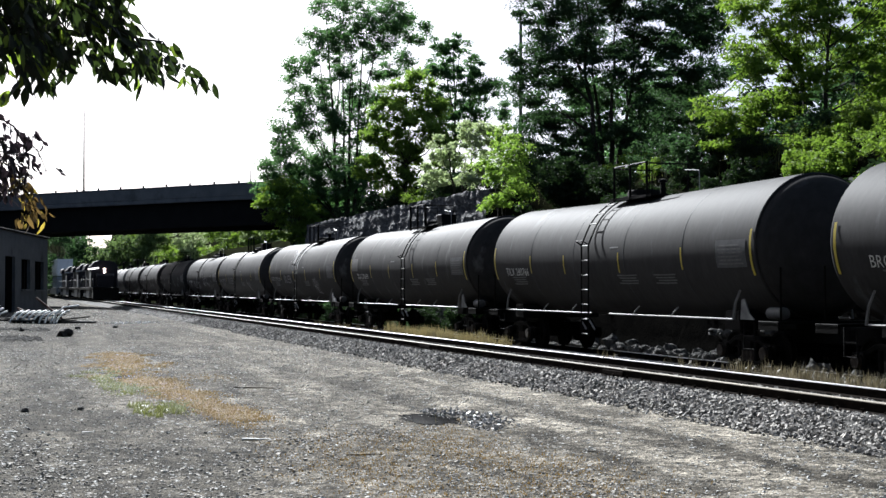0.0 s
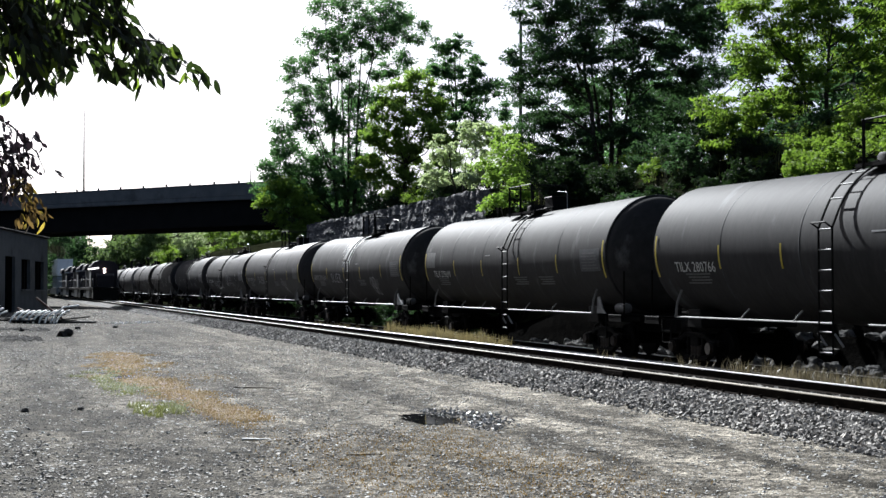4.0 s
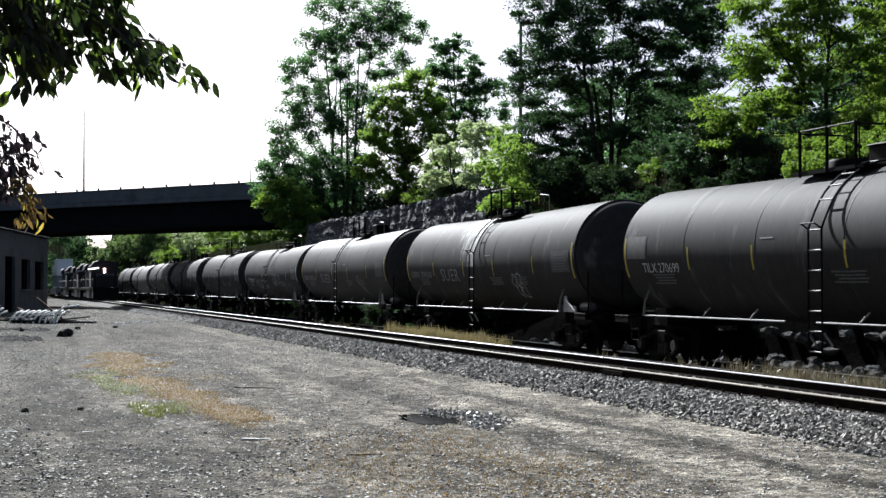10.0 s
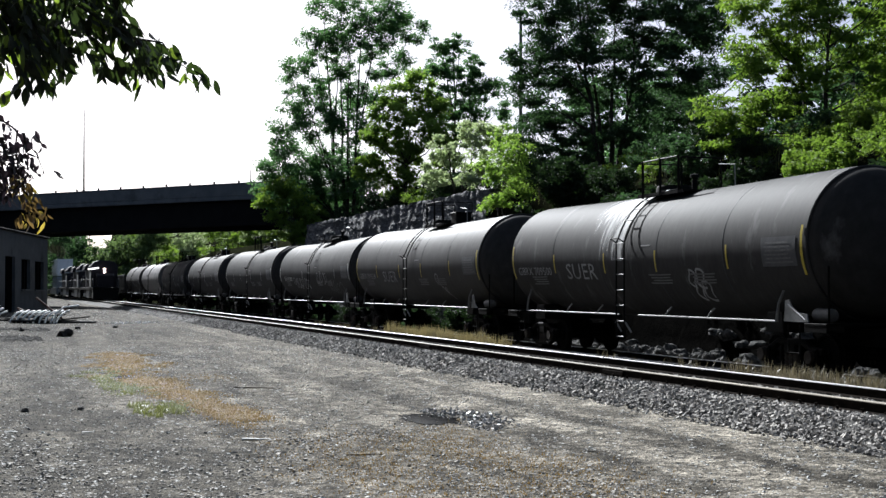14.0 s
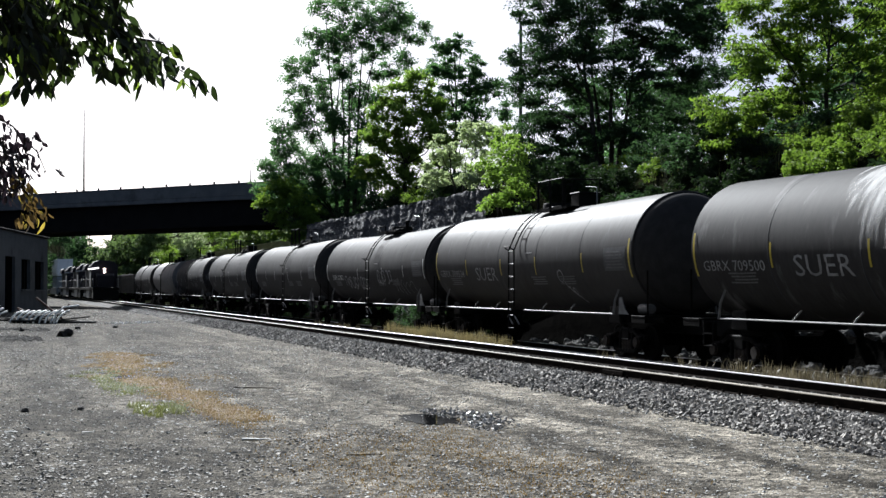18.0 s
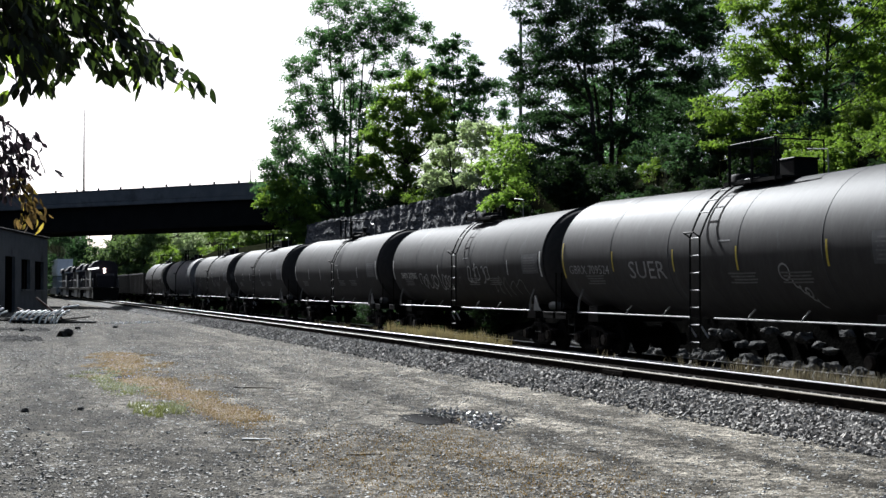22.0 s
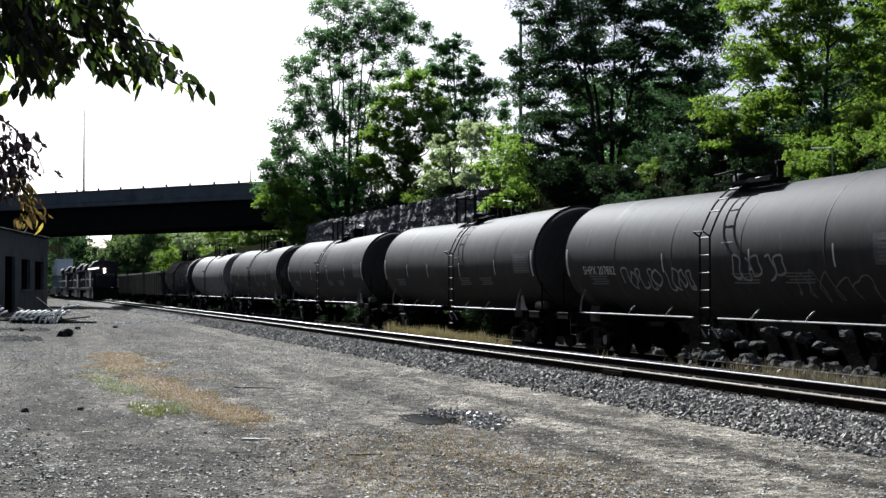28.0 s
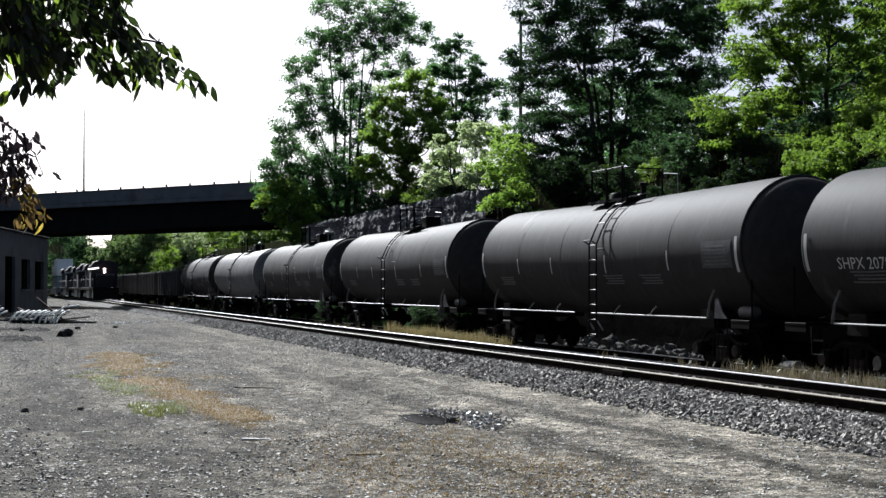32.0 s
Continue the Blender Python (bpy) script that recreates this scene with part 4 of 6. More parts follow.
# gondolas behind the tank cars
M_GOND = mat("rust_black_gondola_paint", (0.03, 0.028, 0.026), (0.05, 0.046, 0.041), scale=1.0, rough=0.8, bump=0.1, c3=(0.08, 0.058, 0.042), stain=0.8, amount=0.38)
gb = MB()
for s in (-1, 1):
    gb.box((s * 1.5, 0, 2.2), (0.06, 15.8, 2.1))
    gb.box((0, s * 7.9, 2.2), (3.06, 0.06, 2.1))
gb.box((0, 0, 1.15), (3.0, 15.8, 0.1))
ME_GBODY = shared(gb, "body", M_GOND, None)
ME_GRIB = shared(MB().box((0, 0, 2.15), (0.1, 0.12, 2.0)), "side_rib", M_GOND)
ME_GTOP = shared(MB().box((-1.55, 0, 3.28), (0.14, 15.9, 0.12)).box((1.55, 0, 3.28), (0.14, 15.9, 0.12)).box((0, -7.9, 3.28), (3.0, 0.14, 0.12)).box((0, 7.9, 3.28), (3.0, 0.14, 0.12)), "top_rail", M_PLACARD, None, 0.01)


def gondola(k):
    car = thing("gondola_car", "dark rust-stained open gondola freight car with a pale top rail", "freight car", pose(XF, 0, ZF), "gondola cars of the moving train")
    body = part("body", ME_GBODY, None, car)
    for i in range(11):
        for gx_ in (-1.57, 1.57):
            part("side_rib", ME_GRIB, None, body, "", pose(gx_, -7.5 + 1.5 * i, 0))
    part("top_rail", ME_GTOP, None, car, "pale worn top rail")
    for s in (-1, 1):
        sill = part("stub_sill", ME_SILL, None, car, "", pose(0, 0, 0, 0, 0, 0 if s > 0 else 180))
        part("coupler", ME_COUPLER, None, sill, "", pose(0, 8.85, 0.86))
        truck = part("truck", ME_BOLSTER, None, car, "cast-iron freight truck", pose(0, s * 6.0, 0))
        for x_ in (-1.02, 1.02):
            part("side_frame", ME_FRAME, None, truck, "", pose(x_, 0, 0, 0, 0, 0 if x_ < 0 else 180))
        for y in (-0.87, 0.87):
            wheels.append((k, part("wheelset", ME_WHEELSET, None, truck, "", pose(0, y, RW))))
    return car


for k in (10, 11, 12, 13):
    train.append((k, gondola(k)))

# ---- bridge ----
BA, BB = Vector((6.2, 151.7, 0)), Vector((25.4, 130.6, 0))
ang = math.degrees(math.atan2(BB.y - BA.y, BB.x - BA.x))
blen = (BB - BA).length
NEARER = 0.885
bridge = thing("road_bridge", "dark steel girder road bridge with concrete parapet over the tracks", "bridge",
               pose(BA.x * NEARER, BA.y * NEARER, 1.75 * (1 - NEARER), 0, math.degrees(math.atan2(-0.15, blen)), ang) @ Matrix.Scale(NEARER, 4), kind="structure")
L0, L1 = -60.0, 33.0
lm = (L0 + L1) / 2
part("parapet", MB().box((lm, -0.1, 11.25), (L1 - L0, 0.3, 1.15)).box((lm, 9.9, 11.25), (L1 - L0, 0.3, 1.15)).box((lm, -0.12, 11.86), (L1 - L0, 0.4, 0.12)), M_CONC, bridge, "weathered grey concrete parapet", bevel=0.02)
part("deck", MB().box((lm, 4.9, 10.45), (L1 - L0, 10.3, 0.42)), M_CONC, bridge, "concrete bridge deck", bevel=0.02)
for yy in (0.45, 2.6, 4.9, 7.2, 9.4):
    gd = MB().box((lm, yy, 8.95), (L1 - L0, 0.05, 2.55)).box((lm, yy, 7.72), (L1 - L0, 0.5, 0.06)).box((lm, yy, 10.2), (L1 - L0, 0.5, 0.06))
    part("girder", gd, M_STEEL, bridge, "dark steel plate girder")
RPOST = MB().box((0, 0, 0), (0.14, 0.14, 0.3)).mesh("parapet_post", M_STEEL)
for i in range(30):
    part("parapet_post", RPOST, None, bridge, "", pose(L0 + 1.0 + 3.1 * i, -0.1, 12.02))
for u, w in ((blen + 3.2, 1.5), (-16.0, 1.5)):
    pier = part("pier", MB().box((u, 1.0, 3.6), (w, 1.5, 8.1)).box((u, 4.9, 3.6), (w, 1.5, 8.1)).box((u, 8.8, 3.6), (w, 1.5, 8.1)).box((u, 4.9, 7.25), (w + 0.1, 10.0, 0.85)), M_CONC, bridge, "concrete bridge pier", bevel=0.05)


def lamp_pole(m, hgt, arm):
    t = thing("street_lamp", "slender grey metal lamp pole on the bridge", "lamp pole", m)
    part("pole", MB().tube([(0, 0, 0), (0, 0, hgt * 0.5), (0.02, 0, hgt)], [0.1, 0.075, 0.045], 10), M_STEEL, t, smooth=40)
    part("base_plate", MB().box((0, 0, 0.06), (0.35, 0.35, 0.12)), M_STEEL, t, bevel=0.01)
    if arm:
        part("arm", MB().tube([(0, 0, hgt), (0.12, 0, hgt + 0.5), (0.45, 0, hgt + 0.85), (0.9, 0, hgt + 0.9)], 0.04, 8), M_STEEL, t, smooth=40)
    return t


BM = bridge.matrix_basis
lamp_pole(BM @ pose(3.8, 0.1, 11.9), 8.8, False)
lamp_pole(BM @ pose(26.0, 0.1, 11.9) @ Matrix.Diagonal((0.6, 0.6, 0.9, 1)), 1.6, True)

# ---- building by the tracks ----
hx0, hy0, hx1, hy1 = -0.6, 93.0, 4.0, 116.0
hang = math.degrees(math.atan2(hy1 - hy0, hx1 - hx0))
hl = math.hypot(hx1 - hx0, hy1 - hy0)
hut = thing("trackside_building", "low grey masonry building with dark tall openings", "building", pose(hx0, hy0, -0.16, 0, 0, hang))
HH, D_ = 5.86, 9.0
openings = [(6.0, 9.6, 0.1, 4.1), (12.0, 15.6, 1.75, 4.0), (17.6, 21.6, 1.7, 3.95)]
wb = []
xs = [0.0]
for a, b, lo, hi in openings:
    wb.append((((xs[-1] + a) / 2, 0.15, HH / 2), (a - xs[-1], 0.3, HH)))
    wb.append((((a + b) / 2, 0.15, lo / 2), (b - a, 0.3, lo)))
    wb.append((((a + b) / 2, 0.15, (hi + HH) / 2), (b - a, 0.3, HH - hi)))
    xs.append(b)
wb.append((((xs[-1] + hl) / 2, 0.15, HH / 2), (hl - xs[-1], 0.3, HH)))
wb.append(((hl - 0.15, D_ / 2 + 0.15, HH / 2), (0.3, D_ - 0.3, HH)))
wb.append(((0.15, D_ / 2 + 0.15, HH / 2), (0.3, D_ - 0.3, HH)))
wb.append(((hl / 2, D_ + 0.15, HH / 2), (hl, 0.3, HH)))
for at, size in wb:
    part("wall", MB().box(at, size), M_HUT, hut, "grey painted masonry wall")
part("roof", MB().box((hl / 2, D_ / 2, HH + 0.07), (hl + 0.2, D_ + 0.3, 0.14)), M_STEEL, hut, "flat slab roof", bevel=0.03)
# black sheets in the openings stand for the unlit inside
part("door", MB().box((7.8, 0.24, 2.1), (3.58, 0.06, 3.98)), M_DARK, hut, "black sheet for the unlit inside behind the loading door")
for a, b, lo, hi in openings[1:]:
    wnd = part("window", MB().box(((a + b) / 2, 0.26, (lo + hi) / 2), (b - a, 0.04, hi - lo)), M_DARK, hut, "broken window with a black sheet for its unlit inside")
    part("sill", MB().box(((a + b) / 2, -0.02, lo - 0.06), (b - a + 0.3, 0.24, 0.12)), M_CONC, wnd)
    for i in range(1, 3):
        part("mullion", MB().box((a + (b - a) * i / 3, 0.22, (lo + hi) / 2), (0.08, 0.05, hi - lo)), M_STEEL, wnd)

# ---- standing freight train ----
M_LOCO = mat("dark_blue_locomotive_paint", (0.018, 0.017, 0.021), (0.027, 0.025, 0.03), scale=0.7, rough=0.5, spec=0.1, bump=0.05, c3=(0.045, 0.034, 0.03), stain=0.7, amount=0.4)
M_LGREY = mat("grey_locomotive_paint", (0.26, 0.26, 0.26), (0.36, 0.36, 0.35), scale=0.7, rough=0.5, bump=0.05, c3=(0.2, 0.19, 0.18), stain=0.7, amount=0.4)
M_CONT = mat("white_container_paint", (0.74, 0.75, 0.75), (0.82, 0.82, 0.81), scale=0.5, rough=0.6, bump=0.1, c3=(0.42, 0.43, 0.43), stain=0.4, amount=0.4)
M_CONTB = mat("grey_blue_container_paint", (0.2, 0.24, 0.25), (0.26, 0.29, 0.3), scale=0.5, rough=0.6, bump=0.1)
M_GLASS = mat("dark_cab_glass", (0.02, 0.025, 0.03), (0.03, 0.035, 0.04), scale=1, rough=0.08, bump=0.0)
M_HEAD = bpy.data.materials.new("headlight_glow")
M_HEAD.use_nodes = True
M_HEAD.node_tree.nodes["Principled BSDF"].inputs["Emission Color"].default_value = (1.0, 0.75, 0.65, 1)
M_HEAD.node_tree.nodes["Principled BSDF"].inputs["Emission Strength"].default_value = 6.0

M_BOARD = bpy.data.materials.new("lit_board_glow")
M_BOARD.use_nodes = True
M_BOARD.node_tree.nodes["Principled BSDF"].inputs["Emission Color"].default_value = (1.0, 0.95, 0.9, 1)
M_BOARD.node_tree.nodes["Principled BSDF"].inputs["Emission Strength"].default_value = 1.2


def on_curve(y):
    """Beyond the bridge the near track bends away from the far one."""
    return pose(XN - curve_off(y), y, ZN, 0, 0, math.degrees(math.atan((curve_off(y + 18) - curve_off(y)) / 18)))


def locomotive(y, lit):
    t = thing("locomotive", "dark blue and grey diesel freight locomotive standing on the near track", "locomotive", on_curve(y), "standing locomotives")
    part("frame", MB().box((0, 11.0, 1.35), (3.0, 21.6, 0.28)).box((0, 11.0, 1.05), (2.2, 20.0, 0.4)), M_IRON, t, bevel=0.03)
    part("nose", MB().prism([(0.9, 1.5), (0.9, 2.9), (1.3, 3.15), (2.6, 3.15), (2.6, 1.5)], -1.0, 1.0), M_LOCO, t, "dark blue short nose", bevel=0.06)
    cab = part("cab", MB().beam([(-1.52, 1.5), (-1.52, 4.05), (-1.2, 4.5), (-0.6, 4.72), (0.6, 4.72), (1.2, 4.5), (1.52, 4.05), (1.52, 1.5)], 2.3, 5.0), M_LOCO, t, "dark blue cab with rounded roof", bevel=0.05)
    for s in (-1, 1):
        part("windshield", MB().box((s * 0.72, 2.36, 3.75), (1.1, 0.06, 0.6)), M_GLASS, cab, bevel=0.02)
        part("side_window", MB().box((s * 1.53, 3.6, 3.7), (0.04, 1.3, 0.6)), M_GLASS, cab, bevel=0.01)
        part("cab_side_panel", MB().box((s * 1.53, 3.7, 2.4), (0.04, 2.3, 1.6)), M_LGREY, cab, "pale grey side panel", bevel=0.01)
        part("headlight", MB().lathe([(-0.06, 0.12), (0.02, 0.13), (0.04, 0.1)], 14, "y", (0.0, 2.24, 3.5 + s * 0.15)), M_HEAD if lit else M_GLASS, cab, "glowing headlight" if lit else "")
    part("number_board", MB().box((-0.82, 2.2, 3.85), (1.25, 0.08, 0.17), pose(0, 0, 0, 0, -7, 0)), M_BOARD if lit else M_LGREY, cab, "lit white board" if lit else "", bevel=0.02)
    part("hood", MB().beam([(-0.95, 1.5), (-0.95, 4.1), (-0.7, 4.4), (0.7, 4.4), (0.95, 4.1), (0.95, 1.5)], 5.0, 20.9), M_LOCO, t, "long hood", bevel=0.05)
    part("radiator", MB().beam([(-1.4, 3.7), (-1.25, 4.3), (-0.9, 4.5), (0.9, 4.5), (1.25, 4.3), (1.4, 3.7)], 16.2, 20.4), M_LOCO, t, bevel=0.04)
    part("exhaust_stack", MB().box((0, 10.5, 4.5), (0.7, 1.2, 0.3)), M_IRON, t, bevel=0.03)
    for i in range(7):
        part("hood_door", MB().box((-0.97, 6.2 + 1.4 * i, 2.8), (0.03, 1.2, 2.0)), M_LGREY if i in (0, 4) else M_LOCO, t, bevel=0.01)
    part("fuel_tank", MB().prism([(8.2, 0.4), (8.2, 1.2), (13.6, 1.2), (13.6, 0.4), (13.2, 0.22), (8.6, 0.22)], -1.3, 1.3), M_LGREY, t, "grey fuel tank", bevel=0.05)
    part("plow", MB().prism([(-0.15, 0.12), (0.25, 0.12), (0.45, 1.2), (0.2, 1.2)], -1.45, 1.45), M_IRON, t, bevel=0.02)
    for s in (-1, 1):
        hr = MB().tube([(s * 1.45, 0.3, 2.5), (s * 1.45, 21.6, 2.5)], 0.025, 6)
        part("handrail", hr, M_PIPE, t)
        STN = MB().tube([(s * 1.45, 0, 1.5), (s * 1.45, 0, 2.5)], 0.022, 6).mesh("stanchion", M_PIPE, 40)
        for i in range(12):
            part("stanchion", STN, None, t, "", pose(0, 0.3 + 1.93 * i, 0))
        part("step_well", MB().box((s * 1.35, 0.75, 0.8), (0.25, 0.7, 1.1)), M_LGREY, t, bevel=0.02)
        truck = part("truck", MB().box((0, 4.2 if s < 0 else 17.6, 0.75), (2.3, 4.6, 0.4)), M_IRON, t, bevel=0.03)
        for i in (-1.8, 0, 1.8):
            yy = (4.2 if s < 0 else 17.6) + i
            part("wheelset", ME_WHEELSET, None, truck, "", pose(0, yy, RW + 0.04))
            part("journal_box", MB().box((-1.15, yy, 0.55), (0.2, 0.45, 0.45)), M_LGREY, truck, bevel=0.03)
    return t


LY = 162.0
locomotive(LY, True)
locomotive(LY + 22.6, False)
locomotive(LY + 45.2, False)


def well_car(y, second, ccol):
    t = thing("well_car", "low intermodal well car standing behind the locomotives", "freight car", on_curve(y), "well cars")
    part("well", MB().box((-1.4, 9, 0.9), (0.12, 13.5, 1.1)).box((1.4, 9, 0.9), (0.12, 13.5, 1.1)).box((0, 9, 0.4), (2.7, 13.5, 0.1)).box((0, 1.3, 1.0), (2.2, 2.2, 0.4)).box((0, 16.7, 1.0), (2.2, 2.2, 0.4)), M_LGREY, t, bevel=0.02)
    for yy in (1.0, 17.0):
        tr = part("truck", MB().box((0, yy, 0.6), (2.2, 0.5, 0.3)), M_TRUCK, t, bevel=0.02)
        for d in (-0.87, 0.87):
            part("wheelset", ME_WHEELSET, None, tr, "", pose(0, yy + d, RW))
    for lev in range(1 + second):
        c = thing("shipping_container", "white corrugated shipping container stacked in a well car" if lev else "grey-blue shipping container in a well car", "container",
                  on_curve(y) @ pose(0, 9, 0.46 + 2.92 * lev), "shipping containers")
        cb = MB().box((0, 0, 1.45), (2.38, 12.0, 2.75))
        part("box", cb, M_CONT if lev else ccol, c)
        rb = MB()
        for i in range(40):
            rb.box((-1.205, -5.8 + 0.297 * i, 1.45), (0.03, 0.13, 2.55))
        part("corrugation", rb, M_CONT if lev else ccol, c)
        POSTM = MB().box((0, 0, 1.45), (0.14, 0.14, 2.9)).mesh("corner_post", M_CONT if lev else ccol)
        for a in (-1.17, 1.17):
            for b in (-6.0, 6.0):
                part("corner_post", POSTM, None, c, "", pose(a, b, 0))
    return t


for i in range(5):
    well_car(LY + 68.5 + 19.0 * i, 1 if i != 1 else 0, M_CONTB if i % 2 == 0 else M_LGREY)

# ---- rock face ----
ry = np.arange(61, 101, 0.13)
rz = np.linspace(-0.6, 6.5, 62)
RY, RZ = np.meshgrid(ry, rz, indexing="ij")
RX = np.zeros_like(RY)
for i in range(RY.shape[0]):
    for j in range(RY.shape[1]):
        q = Vector((0.0, RY[i, j], RZ[i, j]))
        yy, zz = RY[i, j], RZ[i, j]
        wide = 0.25 * noise.noise(Vector((3.1, yy * 0.16, zz * 0.4)))
        joint = 0.3 * abs(noise.noise(Vector((7.7, yy * 1.1, zz * 0.3))))
        bedding = 0.13 * noise.noise(Vector((2.2, yy * 0.35, zz * 2.6)))
        chip = 0.14 * abs(noise.noise(Vector((5.2, yy * 3.0, zz * 3.4)))) + 0.09 * noise.noise(Vector((1.2, yy * 6.5, zz * 6.0)))
        RX[i, j] = 21.9 + 0.08 * zz - wide - joint - bedding - chip
        RZ[i, j] += 0.1 * noise.noise(Vector((8.8, yy * 1.1, zz)))
rv = np.stack([RX, RY, RZ], -1).reshape(-1, 3)
n0, n1 = RY.shape
ii = np.arange(n0 * n1).reshape(n0, n1)
rf = np.stack([ii[:-1, :-1], ii[1:, :-1], ii[1:, 1:], ii[:-1, 1:]], -1).reshape(-1, 4).tolist()
rv = rv.tolist()
o = len(rv)
for i in range(n0):
    rv.append((23.4, ry[i], 6.45))
for i in range(n0 - 1):
    rf.append((int(ii[i, -1]), int(ii[i + 1, -1]), o + i + 1, o + i))
rock = new("rock_face", arrays("rock_face", rv, rf, M_ROCK))
tagged(rock, "rough grey cut limestone rock face beside the tracks", "rock wall", kind="structure")


def boulder(m, s, seed):
    bm = bmesh.new()
    bmesh.ops.create_icosphere(bm, subdivisions=2, radius=1.0)
    for v in bm.verts:
        d = 1 + 0.55 * noise.noise(v.co * 1.3 + Vector((seed * 3.7, 0, seed))) + 0.4 * noise.cell(v.co * 1.7 + Vector((0, seed, 0))) * 0.5 + 0.22 * noise.noise(v.co * 5.0 + Vector((seed, 0, 0)))
        v.co = Vector((v.co.x * s[0], v.co.y * s[1], v.co.z * s[2])) * d
    me_ = bpy.data.meshes.new("boulder")
    bm.to_mesh(me_)
    bm.free()
    me_.materials.append(M_BOULDER)
    ob = new("boulder", me_)
    ob.matrix_basis = m
    return tagged(ob, "rough grey limestone boulder beside the far track", "boulder", "boulders beyond the far track")


rr = random.Random(12)
for i in range(44):
    y = 14.5 + i * 0.75 + rr.uniform(-0.2, 0.2)
    s = rr.uniform(0.13, 0.25)
    boulder(pose(rr.uniform(19.4, 20.0), y, -0.42 + s * 0.45, 0, 0, rr.uniform(0, 360)), (s, s * rr.uniform(0.9, 1.5), s * rr.uniform(0.7, 0.95)), i)
    if i % 2 == 0:
        s = rr.uniform(0.15, 0.27)
        boulder(pose(rr.uniform(20.2, 20.5), y, -0.35 + s * 0.5, 0, 0, rr.uniform(0, 360)), (s, s * 1.2, s * 0.9), i + 60)
    s = rr.uniform(0.09, 0.2)
    boulder(pose(rr.uniform(19.2, 20.6), y + 0.4, -0.42 + s * 0.5, 0, 0, rr.uniform(0, 360)), (s, s * rr.uniform(1.0, 1.6), s * 0.8), i + 190)
    if i < 30:
        s = rr.uniform(0.12, 0.24)
        boulder(pose(rr.uniform(20.75, 20.9), y + 0.3, rr.uniform(0.0, 0.55), 0, 0, rr.uniform(0, 360)), (s * 1.2, s * rr.uniform(1.1, 1.7), s * 0.7), i + 130)

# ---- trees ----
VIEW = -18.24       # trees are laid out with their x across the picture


def leaf_cloud(name, centres, radii, per, size, material, seed, flat=0.6, droop=0.0, long=2.0, tilt=0.6):
    """Clumps of folded leaves round the centres."""
    g_ = np.random.default_rng(seed)
    n = len(centres) * per
    c = np.repeat(centres, per, 0)
    r = np.repeat(radii, per)
    d = g_.normal(size=(n, 3))
    d /= np.linalg.norm(d, axis=1)[:, None]
    rad = r * g_.random(n) ** 0.45
    off = d * rad[:, None]
    off[:, 2] *= flat
    p = c + off
    s = size * (0.6 + 0.8 * g_.random(n))
    a = np.stack([d[:, 0] + g_.normal(size=n) * 0.6, d[:, 1] + g_.normal(size=n) * 0.6, -droop + g_.normal(size=n) * tilt], -1)
    a /= np.linalg.norm(a, axis=1)[:, None]
    up = np.stack([g_.normal(size=n) * 0.5, g_.normal(size=n) * 0.5, np.ones(n)], -1)
    b = np.cross(a, up)
    b /= np.linalg.norm(b, axis=1)[:, None]
    nn = np.cross(b, a)
    L, W = s[:, None], (s / long)[:, None]
    base = p - a * L * 0.5
    left = p + b * W * 0.5 + nn * W * 0.15
    right = p - b * W * 0.5 + nn * W * 0.15
    tip = p + a * L * 0.5 - nn * L * 0.08
    v = np.stack([base, left, tip, right], 1).reshape(-1, 3)
    i = np.arange(n)[:, None] * 4
    f = np.concatenate([i + np.array([[0, 2, 1]]), i + np.array([[0, 3, 2]])], 0)
    return arrays(name, v.tolist(), f.tolist(), material)


